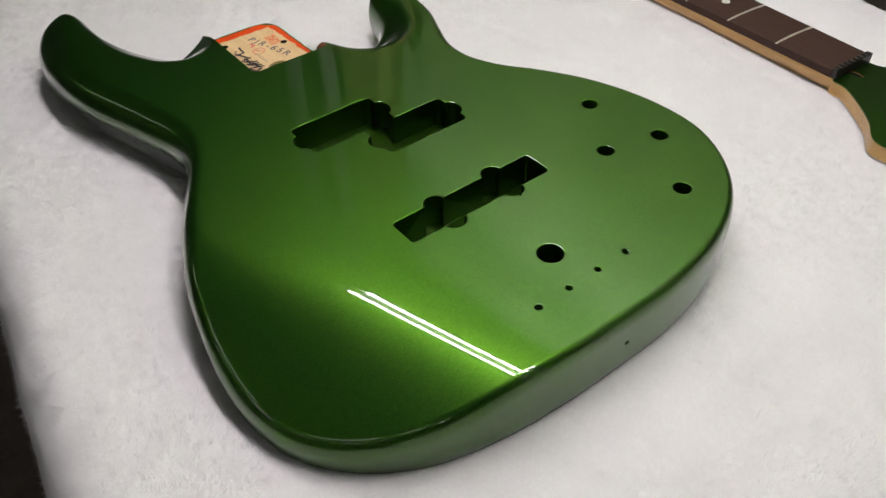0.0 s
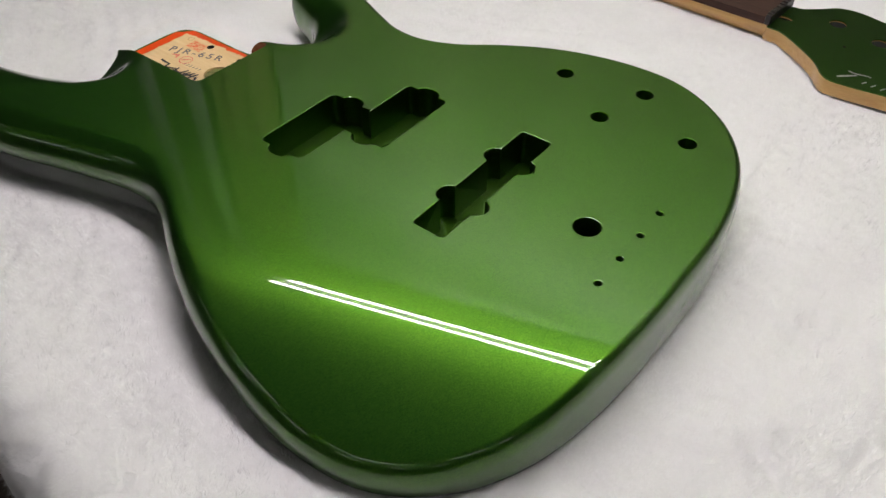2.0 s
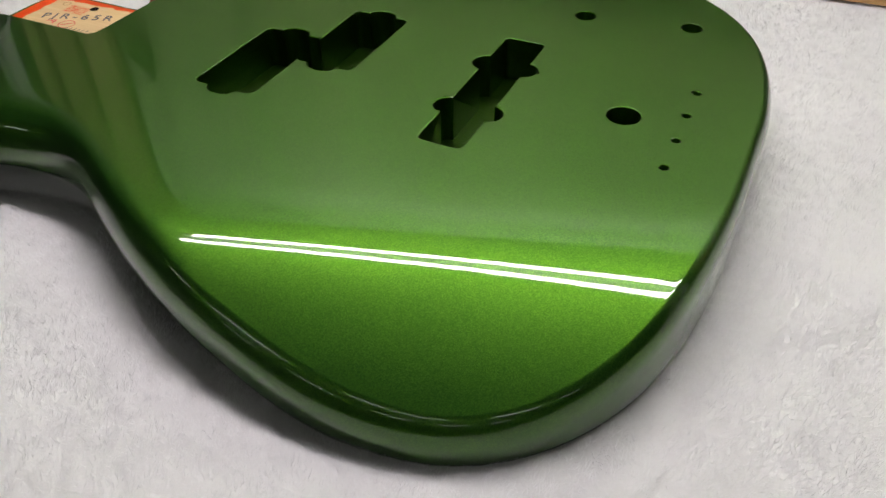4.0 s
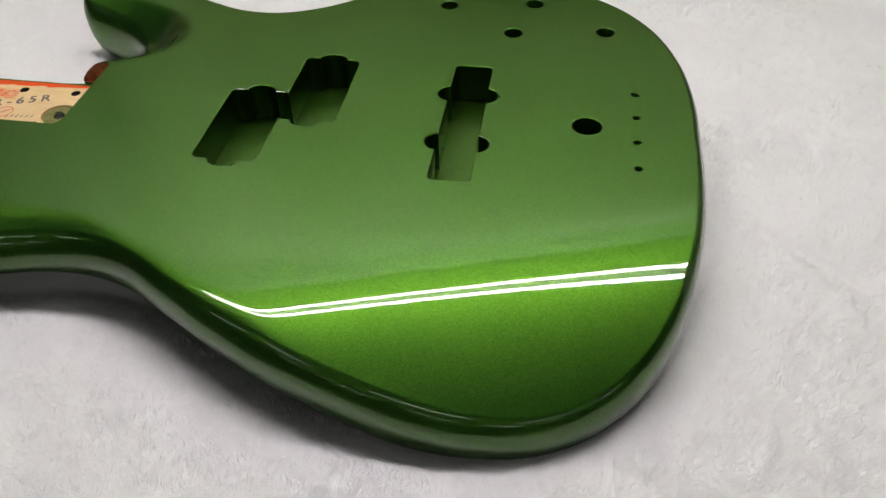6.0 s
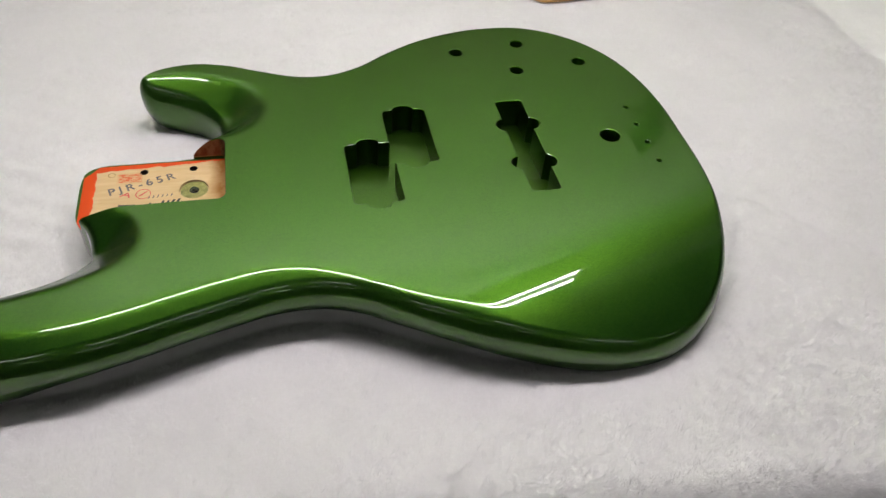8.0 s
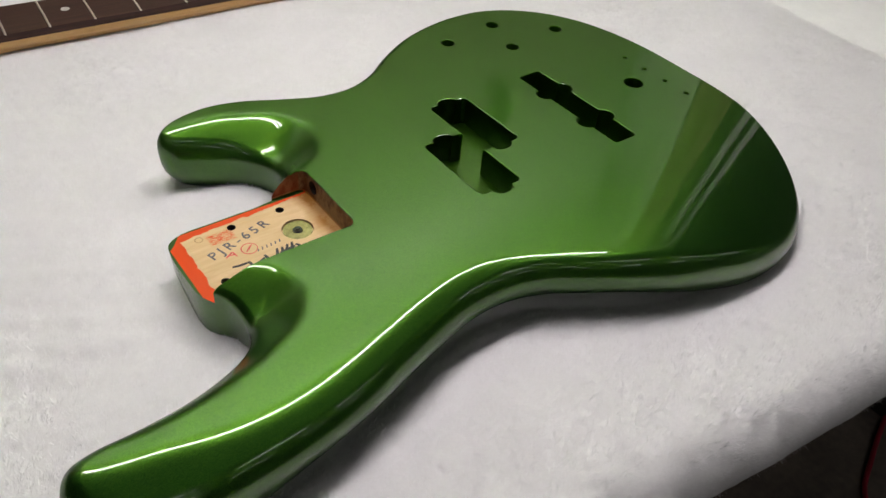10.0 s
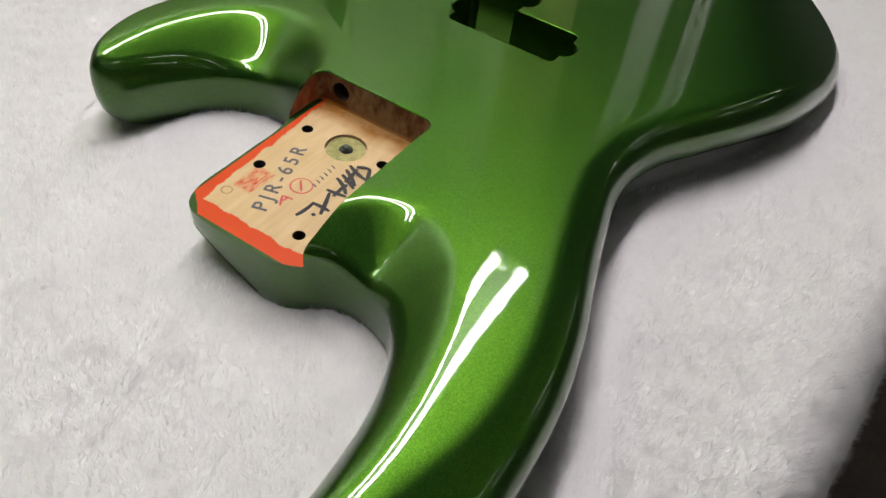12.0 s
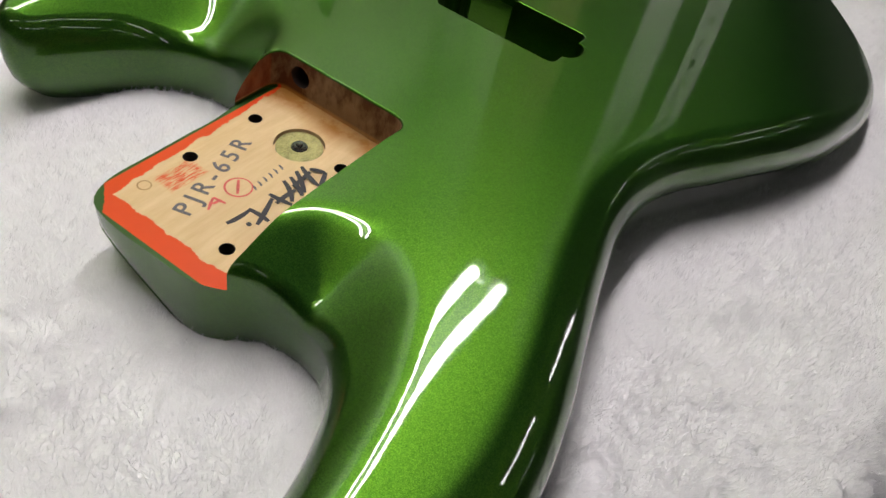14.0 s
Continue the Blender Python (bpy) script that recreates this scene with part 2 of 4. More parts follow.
def emitter(name, colour, strength):
    m = bpy.data.materials.new(name)
    m.use_nodes = True
    nt = m.node_tree
    nt.nodes.remove(nt.nodes["Principled BSDF"])
    e = node(nt, "ShaderNodeEmission", Strength=strength)
    e.inputs[0].default_value = (*colour, 1)
    nt.links.new(e.outputs[0], nt.nodes["Material Output"].inputs[0])
    return m


GLOW = emitter("fluorescent tube", (1.0, 0.95, 0.955), TUBE_STRENGTH)
GLOW_BATTEN = emitter("ceiling tube", (1.0, 0.98, 0.94), BATTEN_STRENGTH)


def empty(name, at=(0, 0, 0)):
    e = new(name)
    e.location = at
    return e


def part(name, bm, material, parent=None, label="", smooth=False, sharp=40):
    """Link a bmesh as one mesh object, under a thing or a part."""
    me = bpy.data.meshes.new(name)
    bm.normal_update()
    bm.to_mesh(me)
    bm.free()
    for mm in material if isinstance(material, (list, tuple)) else [material]:
        me.materials.append(mm)
    if smooth:
        me.shade_smooth()
        me.set_sharp_from_angle(angle=radians(sharp))
    ob = new(name, me)
    if parent is not None:
        ob.parent = parent
    if label:
        ob["label"] = label
    return ob


def box(bm, x0, x1, y0, y1, z0, z1, bevel=0.0, seg=2):
    m = Matrix.Translation(((x0 + x1) / 2, (y0 + y1) / 2, (z0 + z1) / 2)) @ Matrix.Diagonal((x1 - x0, y1 - y0, z1 - z0, 1))
    r = bmesh.ops.create_cube(bm, size=1.0, matrix=m)
    if bevel:
        edges = list({e for v in r["verts"] for e in v.link_edges})
        bmesh.ops.bevel(bm, geom=edges, offset=bevel, segments=seg, profile=0.5, affect="EDGES")
    return bm


def cyl(bm, centre, r, h, axis="z", seg=32, r2=None):
    rot = {"z": Matrix(), "x": Matrix.Rotation(radians(90), 4, "Y"), "y": Matrix.Rotation(radians(90), 4, "X")}[axis]
    bmesh.ops.create_cone(bm, cap_ends=True, segments=seg, radius1=r, radius2=r if r2 is None else r2, depth=h, matrix=Matrix.Translation(centre) @ rot)
    return bm


def prism(bm, loop, z0, z1):
    """An upright solid over a plan polygon."""
    a = [bm.verts.new((x, y, z0)) for x, y in loop]
    b = [bm.verts.new((x, y, z1)) for x, y in loop]
    n = len(loop)
    bm.faces.new(a[::-1])
    bm.faces.new(b)
    for i in range(n):
        bm.faces.new((a[i], a[(i + 1) % n], b[(i + 1) % n], b[i]))
    bmesh.ops.recalc_face_normals(bm, faces=bm.faces)
    return bm


def rounded(x0, x1, y0, y1, r, seg=5):
    pts = []
    for cx, cy, a0 in ((x1 - r, y1 - r, 0), (x0 + r, y1 - r, 90), (x0 + r, y0 + r, 180), (x1 - r, y0 + r, 270)):
        for k in range(seg + 1):
            a = radians(a0 + 90 * k / seg)
            pts.append((cx + r * math.cos(a), cy + r * math.sin(a)))
    return pts


def spline(points, n):
    """A closed smooth curve through plan points, resampled to n even steps."""
    p = np.array(points, float)
    out = []
    m = len(p)
    for i in range(m):
        p0, p1, p2, p3 = p[i - 1], p[i], p[(i + 1) % m], p[(i + 2) % m]
        d0, d1, d2 = (np.linalg.norm(b - a) ** 0.5 for a, b in ((p0, p1), (p1, p2), (p2, p3)))
        for k in range(24):
            t = d0 + d1 * k / 24
            a1 = (d0 - t) / d0 * p0 + t / d0 * p1
            a2 = (d0 + d1 - t) / d1 * p1 + (t - d0) / d1 * p2
            a3 = (d0 + d1 + d2 - t) / d2 * p2 + (t - d0 - d1) / d2 * p3
            b1 = (d0 + d1 - t) / (d0 + d1) * a1 + t / (d0 + d1) * a2
            b2 = (d0 + d1 + d2 - t) / (d1 + d2) * a2 + (t - d0) / (d1 + d2) * a3
            out.append((d0 + d1 - t) / d1 * b1 + (t - d0) / d1 * b2)
    q = np.array(out)
    q = np.vstack([q, q[:1]])
    s = np.r_[0, np.cumsum(np.linalg.norm(np.diff(q, axis=0), axis=1))]
    u = np.linspace(0, s[-1], n, endpoint=False)
    return np.c_[np.interp(u, s, q[:, 0]), np.interp(u, s, q[:, 1])]


def inside(poly, pts):
    """Which plan points lie in a polygon."""
    x, y = pts[:, 0], pts[:, 1]
    r = np.zeros(len(pts), bool)
    for (x0, y0), (x1, y1) in zip(poly, np.roll(poly, -1, axis=0)):
        c = (y0 > y) != (y1 > y)
        if y1 != y0:
            r ^= c & (x < (x1 - x0) * (y - y0) / (y1 - y0) + x0)
    return r


def smoothstep(a, b, x):
    t = np.clip((x - a) / (b - a), 0, 1)
    return t * t * (3 - 2 * t)


def value_noise(x, y, cell, seed):
    """Smooth random field between -1 and 1 with the given grain."""
    rng = np.random.default_rng(seed)
    g = rng.uniform(-1, 1, (257, 257))
    u, v = x / cell + 40.3, y / cell + 17.9
    i, j = np.floor(u).astype(int), np.floor(v).astype(int)
    a, b = u - i, v - j
    a, b = a * a * (3 - 2 * a), b * b * (3 - 2 * b)
    i, j = i % 256, j % 256
    return (g[i, j] * (1 - a) + g[i + 1, j] * a) * (1 - b) + (g[i, j + 1] * (1 - a) + g[i + 1, j + 1] * a) * b


def nearest(poly, pts):
    """Distance from each point to the polygon and the index of its nearest vertex."""
    d = np.empty(len(pts))
    k = np.empty(len(pts), int)
    for i in range(0, len(pts), 4000):
        q = pts[i:i + 4000]
        dd = ((q[:, None] - poly[None]) ** 2).sum(-1)
        k[i:i + 4000] = dd.argmin(1)
        d[i:i + 4000] = np.sqrt(dd.min(1))
    return d, k


# ---- the room ----
ROOM = (-3.6, 4.2, -4.8, 0.60, -0.88, 1.75)


def room():
    x0, x1, y0, y1, z0, z1 = ROOM
    w = 0.12
    for name, b, m in (("floor", (x0 - w, x1 + w, y0 - w, y1 + w, z0 - w, z0), FLOOR), ("ceiling", (x0 - w, x1 + w, y0 - w, y1 + w, z1, z1 + w), CEIL),
                       ("wall_west", (x0 - w, x0, y0, y1, z0, z1), WALL), ("wall_east", (x1, x1 + w, y0, y1, z0, z1), WALL),
                       ("wall_south", (x0 - w, x1 + w, y0 - w, y0, z0, z1), WALL), ("wall_north", (-0.72, 1.75, y1, y1 + w, z0, z1), WALL_PALE), ("wall_north_east", (1.75, x1 + w, y1, y1 + w, z0, z1), WALL), ("wall_north_west", (x0 - w, -0.72, y1, y1 + w, z0, z1), WALL)):
        ob = part(name, box(bmesh.new(), *b), m)
        tagged(ob, kind="structure")
        ob["label"] = {"floor": "dark brown floor under the bench", "ceiling": "plain dark timber ceiling of the workshop"}.get(name, "yellowed painted wall behind the bench" if name == "wall_north" else "plain dim painted workshop wall")
        ob["category"] = name.split("_")[0]


room()


# ---- the guitar body ----
TOP = 0.045
OUTLINE = [
    # anticlockwise seen from below: heel tab, long horn, bass waist, lower bout, short horn
    (-0.0925, 0.0140), (-0.0930, -0.0060), (-0.0922, -0.0220), (-0.0885, -0.0305), (-0.0840, -0.0365), (-0.0815, -0.0450),
    (-0.0815, -0.0550), (-0.0860, -0.0660), (-0.0960, -0.0755), (-0.1110, -0.0825), (-0.1300, -0.0873), (-0.1520, -0.0895),
    (-0.1683, -0.0905), (-0.1813, -0.0961), (-0.1855, -0.1082), (-0.1790, -0.1214), (-0.1625, -0.1309), (-0.1381, -0.1360),
    (-0.1080, -0.1367), (-0.0800, -0.1343), (-0.0549, -0.1288), (-0.0298, -0.1210), (-0.0046, -0.1137), (0.0203, -0.1079),
    (0.0427, -0.1078), (0.0640, -0.1141), (0.0856, -0.1264), (0.1098, -0.1393), (0.1356, -0.1500), (0.1622, -0.1570),
    (0.1903, -0.1618), (0.2157, -0.1621), (0.2408, -0.1568), (0.2624, -0.1444), (0.2795, -0.1259), (0.2918, -0.1022),
    (0.2996, -0.0715), (0.3034, -0.0377), (0.3043, -0.0000), (0.3040, 0.0337), (0.2990, 0.0675), (0.2881, 0.0981),
    (0.2706, 0.1229), (0.2479, 0.1406), (0.2239, 0.1503), (0.1981, 0.1523), (0.1711, 0.1487), (0.1411, 0.1387),
    (0.1129, 0.1227), (0.0898, 0.1064), (0.0683, 0.0982), (0.0474, 0.0989), (0.0238, 0.1077), (-0.0013, 0.1184),
    (-0.0241, 0.1222), (-0.0445, 0.1188), (-0.0578, 0.1120), (-0.0626, 0.1050), (-0.0570, 0.0962), (-0.0410, 0.0910),
    (-0.0250, 0.0842), (-0.0130, 0.0725), (-0.0072, 0.0580), (-0.0085, 0.0430), (-0.0150, 0.0312), (-0.0290, 0.0281),
    (-0.0600, 0.0275), (-0.0820, 0.0268), (-0.0900, 0.0225),
]
NB = 572
EDGE = spline(OUTLINE, NB)


def edge_normals(poly):
    t = np.roll(poly, -1, 0) - np.roll(poly, 1, 0)
    t /= np.linalg.norm(t, axis=1)[:, None]
    return np.c_[-t[:, 1], t[:, 0]]  # to the inside of an anticlockwise loop


AREA = 0.5 * np.sum(EDGE[:, 0] * np.roll(EDGE[:, 1], -1) - np.roll(EDGE[:, 0], -1) * EDGE[:, 1])
if AREA < 0:
    EDGE = EDGE[::-1].copy()
INWARD = edge_normals(EDGE)


def bell(p, centre, reach):
    return np.exp(-(((p - np.array(centre)) ** 2).sum(1)) / (2 * reach * reach))


def tip_share(p):
    return np.clip(bell(p, (-0.178, -0.106), 0.016) + bell(p, (-0.055, 0.108), 0.018) + bell(p, (-0.025, 0.124), 0.018), 0, 1)


def edge_shape(p):
    """How far in and how far down the rounded edge goes, round the outline."""
    x, y = p[:, 0], p[:, 1]
    wide = np.full(len(p), 0.0072)
    deep = np.full(len(p), 0.0095)
    tab = smoothstep(-0.078, -0.084, x) * (np.abs(y) < 0.0335) + smoothstep(-0.034, -0.044, x) * (y > 0) * (y < 0.0345)
    tab = np.clip(tab, 0, 1)
    wide = wide - 0.0018 * smoothstep(0.18, 0.25, x)
    tips = tip_share(p)
    wide = wide + np.where(y > 0, -0.0010, 0.0045) * tips
    deep = deep + 0.0045 * tips
    carve = np.clip(1.2 * bell(p, (-0.077, -0.050), 0.014) + 0.8 * bell(p, (-0.090, -0.072), 0.013) + 1.2 * bell(p, (-0.006, 0.050), 0.015), 0, 1)
    wide = wide * (1 - carve) + 0.0055 * carve
    deep = deep * (1 - carve) + 0.0055 * carve
    return wide * (1 - tab) + 0.0006 * tab, deep * (1 - tab) + 0.0006 * tab


def smooth_loop(a, k):
    w = np.hanning(2 * k + 3)
    w /= w.sum()
    return np.convolve(np.r_[a[-k - 1:], a, a[:k + 1]], w, "valid")


WIDE, DEEP = (smooth_loop(a, 10) for a in edge_shape(EDGE))
TIPS = tip_share(EDGE)


def carved(p, centre, reach, slope, soft, ease):
    """Depth of a hollow carved round a centre: a soft brow, then a slope that eases off."""
    k = soft * 0.3
    t = k * np.logaddexp(0, (reach - soft / 2 - np.hypot(p[:, 0] - centre[0], p[:, 1] - centre[1])) / k)
    d = slope * t
    e = np.maximum(t - ease, 0)
    return d - 0.5 * slope * e * e / (reach - ease)


def reach_in(loop, p):
    """Signed distance into a closed plan curve."""
    lo, hi = loop.min(0) - 0.03, loop.max(0) + 0.03
    out = np.full(len(p), -0.03)
    m = ((p > lo) & (p < hi)).all(1)
    q = p[m]
    if len(q):
        _, k = nearest(loop, q)
        best = np.full(len(q), 1e9)
        for step in (-1, 1):
            a, b = loop[k], loop[(k + step) % len(loop)]
            t = np.clip(((q - a) * (b - a)).sum(1) / ((b - a) ** 2).sum(1), 0, 1)
            best = np.minimum(best, np.linalg.norm(q - a - (b - a) * t[:, None], axis=1))
        out[m] = np.where(inside(loop[::3], q), best, -best)
    return out


def hollow(p, loop, slope, soft, ease):
    """Depth of a carved face that falls away from a brow line."""
    t = soft * np.logaddexp(0, reach_in(loop, p) / soft)
    e = np.maximum(t - ease, 0)
    return slope * (t - e * e / 0.09)


# brow lines, each closed well outside the body: long horn's cutaway, short horn's cutaway, long horn's outer side
HOLLOWS = [
    (spline([(-0.068, -0.031), (-0.058, -0.038), (-0.053, -0.047), (-0.0515, -0.058), (-0.056, -0.068), (-0.064, -0.077), (-0.076, -0.084), (-0.090, -0.090), (-0.108, -0.095),
             (-0.125, -0.098), (-0.141, -0.099), (-0.158, -0.098), (-0.178, -0.093), (-0.195, -0.070), (-0.165, -0.030), (-0.120, -0.010), (-0.085, -0.020)], 700), 0.62, 0.0015, 0.014),
    (spline([(-0.060, 0.1045), (-0.042, 0.1055), (-0.024, 0.1035), (-0.009, 0.0985), (0.006, 0.0905), (0.0165, 0.0795), (0.0215, 0.066), (0.0195, 0.052), (0.0110, 0.040), (-0.002, 0.032),
             (-0.025, 0.026), (-0.075, 0.030), (-0.100, 0.060), (-0.085, 0.095)], 700), 0.76, 0.0021, 0.014),
    (spline([(-0.184, -0.101), (-0.168, -0.1075), (-0.143, -0.1135), (-0.121, -0.119), (-0.096, -0.1205), (-0.078, -0.1185), (-0.057, -0.1135), (-0.034, -0.1065), (-0.008, -0.0990),
             (0.017, -0.0942), (0.037, -0.0952), (0.058, -0.1025), (0.077, -0.1125), (0.100, -0.1250), (0.125, -0.1370), (0.150, -0.1520), (0.170, -0.1700), (0.100, -0.200), (-0.100, -0.200), (-0.200, -0.150), (-0.200, -0.115)], 900), 0.48, 0.0016, 0.020),
]


def forearm(p):
    """Depth below the flat top: the forearm bevel and the two carved cutaways."""
    w = (p[:, 0] - 0.112) * 0.325 - (p[:, 1] + 0.130) * 0.946
    along = (p[:, 0] - 0.112) * 0.946 + (p[:, 1] + 0.130) * 0.325
    u = (w + 0.060 * along - 0.0095) / 0.0075
    f = 0.0075 * np.logaddexp(0, u)
    d = 0.255 * f + 1.9 * f * f
    h = carved(p, (-0.0420, 0.0400), 0.0270, 1.0, 0.006, 0.020)
    for loop, slope, soft, ease in HOLLOWS:
        h = h + hollow(p, loop, slope, soft, ease)
    return d + h - 0.0012 * np.logaddexp(0, (h - 0.0170) / 0.0012)


def under(p):
    """Height of the underside: the heel carved away on the treble side, and the belly cut at the bass waist."""
    x, y = p[:, 0], p[:, 1]
    near = smoothstep(0.020, -0.035, x) * smoothstep(0.075, 0.035, y)
    heel = near * 0.0205 * smoothstep(-0.030, 0.026, y) * smoothstep(0.00, -0.05, x)
    rim = np.interp(x, [-0.2, -0.1, -0.04, 0.03, 0.07, 0.12, 0.18, 0.3], [-0.13, -0.136, -0.125, -0.106, -0.114, -0.140, -0.163, -0.165])
    belly = 0.0185 * smoothstep(-0.160, -0.060, x) * smoothstep(0.210, 0.090, x) * smoothstep(0.055, 0.0, y - rim)
    tip = 0.0120 * bell(p, (-0.066, 0.107), 0.015) + 0.005 * bell(p, (-0.183, -0.106), 0.016)
    return heel + belly + tip


def edge_drop(s, deep):
    """Drop at share s of the way in from the rim (0 rim, 1 flat)."""
    return deep * (1 - np.sqrt(np.maximum(0, 1 - (1 - s) ** 2)))


def body_mesh():
    from mathutils.geometry import delaunay_2d_cdt
    bm = bmesh.new()
    shares = [1 - math.cos(radians(a)) for a in (0, 9, 18, 27, 36, 46, 56, 66, 76, 84, 90)]
    rings = []
    for s in shares:
        p = EDGE + INWARD * (WIDE * s)[:, None]
        z = TOP - edge_drop(s, DEEP) - forearm(p)
        rings.append([bm.verts.new((*xy, h)) for xy, h in zip(p, z)])
    inner = np.array([(v.co.x, v.co.y) for v in rings[-1]])
    # underside rings
    R = 0.0125 + 0.0065 * TIPS
    lows = []
    brow = TOP - DEEP - forearm(EDGE)
    foot = np.minimum(under(EDGE), brow - 0.007)
    fall = np.minimum(R, brow - foot - 0.0015)
    for a in (90, 68, 45, 22, 0):
        p = EDGE + INWARD * (np.minimum(R, WIDE * 0.9 + 0.0004) * (1 - math.sin(radians(a))))[:, None]
        z = foot + fall * (1 - math.cos(radians(a)))
        lows.append([bm.verts.new((*xy, h)) for xy, h in zip(p, z)])

    def strip(a, b):
        for i in range(NB):
            j = (i + 1) % NB
            bm.faces.new((a[i], a[j], b[j], b[i]))

    for a, b in zip(rings, rings[1:]):
        strip(a, b)
    strip(lows[0], rings[0])
    for a, b in zip(lows, lows[1:]):
        strip(b, a)
    # the field inside the last ring
    step = 0.0042
    gx, gy = np.meshgrid(np.arange(-0.19, 0.32, step), np.arange(-0.17, 0.165, step))
    gx = gx + (np.arange(gx.shape[0]) % 2)[:, None] * step / 2
    g = np.c_[gx.ravel(), gy.ravel()]
    d, _ = nearest(inner, g)
    g = g[inside(inner, g) & (d > 0.0025)]
    hx, hy = np.meshgrid(np.arange(-0.19, 0.16, 0.0017), np.arange(-0.15, 0.13, 0.0017))
    h = np.c_[hx.ravel() + 0.0003, hy.ravel() + 0.0002]
    carve = np.max([reach_in(loop, h) for loop, _, _, _ in HOLLOWS], axis=0) > -0.008
    h = h[carve & inside(inner, h)]
    d, _ = nearest(inner, h)
    g = np.vstack([g, h[d > 0.0009]])
    allp = [Vector(q) for q in inner] + [Vector(q) for q in g]
    edges = [(i, (i + 1) % NB) for i in range(NB)]
    vs, _, fs, orig, _, _ = delaunay_2d_cdt(allp, edges, [], 1, 1e-7)
    pv = np.array([(v.x, v.y) for v in vs])
    zt = TOP - forearm(pv)
    rim_d, rim_k = nearest(EDGE, pv)
    zb = np.minimum(under(pv), np.maximum(foot[rim_k], 0) + 0.6 * np.maximum(rim_d - WIDE[rim_k], 0))
    top, low = [], []
    for i, o in enumerate(orig):
        src = [k for k in o if k < NB]
        top.append(rings[-1][src[0]] if src else bm.verts.new((*pv[i], zt[i])))
        low.append(bm.verts.new((*pv[i], zb[i])))
    for f in fs:
        try:
            bm.faces.new([top[i] for i in f])
        except ValueError:
            pass
        bm.faces.new([low[i] for i in reversed(f)])
    # join the underside's field to its last ring
    low_edge = {}
    for i, o in enumerate(orig):
        for k in o:
            if k < NB:
                low_edge[k] = low[i]
    strip([low_edge[i] for i in range(NB)], lows[-1])
    bmesh.ops.recalc_face_normals(bm, faces=bm.faces)
    return bm


BIG = 0.08
CUTS = []


def cutter(name, bm):
    me = bpy.data.meshes.new(name)
    bm.to_mesh(me)
    bm.free()
    ob = new(name, me)
    CUTS.append(ob)
    return ob


def cut_prism(loop, z0):
    cutter("cut", prism(bmesh.new(), loop, z0, BIG))


def cut_round(x, y, r, z0, seg=28):
    cutter("cut", cyl(bmesh.new(), (x, y, (z0 + BIG) / 2), r, BIG - z0, seg=seg))


P_FLOOR, J_FLOOR, POCKET_FLOOR = 0.0255, 0.0240, 0.029
P_BASS = (0.0708, 0.1010, -0.0472, 0.0102)
P_TREBLE = (0.1004, 0.1292, -0.0122, 0.0446)
J_ROUT = (0.1810, 0.1998, -0.0490, 0.0470)
PKT = (-0.16, -0.0040, -0.0312, 0.0285)
CONTROLS = [(0.1672, 0.1138), (0.2169, 0.1216), (0.2074, 0.0855), (0.2582, 0.0923)]
BRIDGE = (0.2500, 0.0)
SCREWS = [(0.2732, 0.0303), (0.2732, 0.0102), (0.2733, -0.0098), (0.2734, -0.0297)]
NECK_SCREWS = [(-0.0555, 0.0183), (-0.0253, 0.0184), (-0.0238, -0.0199), (-0.0767, -0.0198)]
DISC = (-0.0247, -0.0018)


def true_normals(me):
    """Give the top's corners the normals of the carved surface itself, so that its gloss runs clean."""
    n, m, c = len(me.vertices), len(me.loops), len(me.polygons)
    co = np.empty(n * 3)
    me.vertices.foreach_get("co", co)
    co = co.reshape(-1, 3)
    h = 1e-4
    q = co[:, :2]
    gx = (forearm(q + [h, 0]) - forearm(q - [h, 0])) / (2 * h)
    gy = (forearm(q + [0, h]) - forearm(q - [0, h])) / (2 * h)
    nv = np.c_[gx, gy, np.ones(n)]
    nv /= np.linalg.norm(nv, axis=1)[:, None]
    onto = np.abs(co[:, 2] - (TOP - forearm(q))) < 5e-5
    vi, ls, lt = np.empty(m, int), np.empty(c, int), np.empty(c, int)
    me.loops.foreach_get("vertex_index", vi)
    me.polygons.foreach_get("loop_total", lt)
    pn = np.empty(c * 3)
    me.polygons.foreach_get("normal", pn)
    pl = np.repeat(pn.reshape(-1, 3), lt, axis=0)
    use = onto[vi] & ((pl * nv[vi]).sum(1) > math.cos(radians(14)))
    out = np.where(use[:, None], nv[vi], 0.0)
    me.normals_split_custom_set(out.tolist())


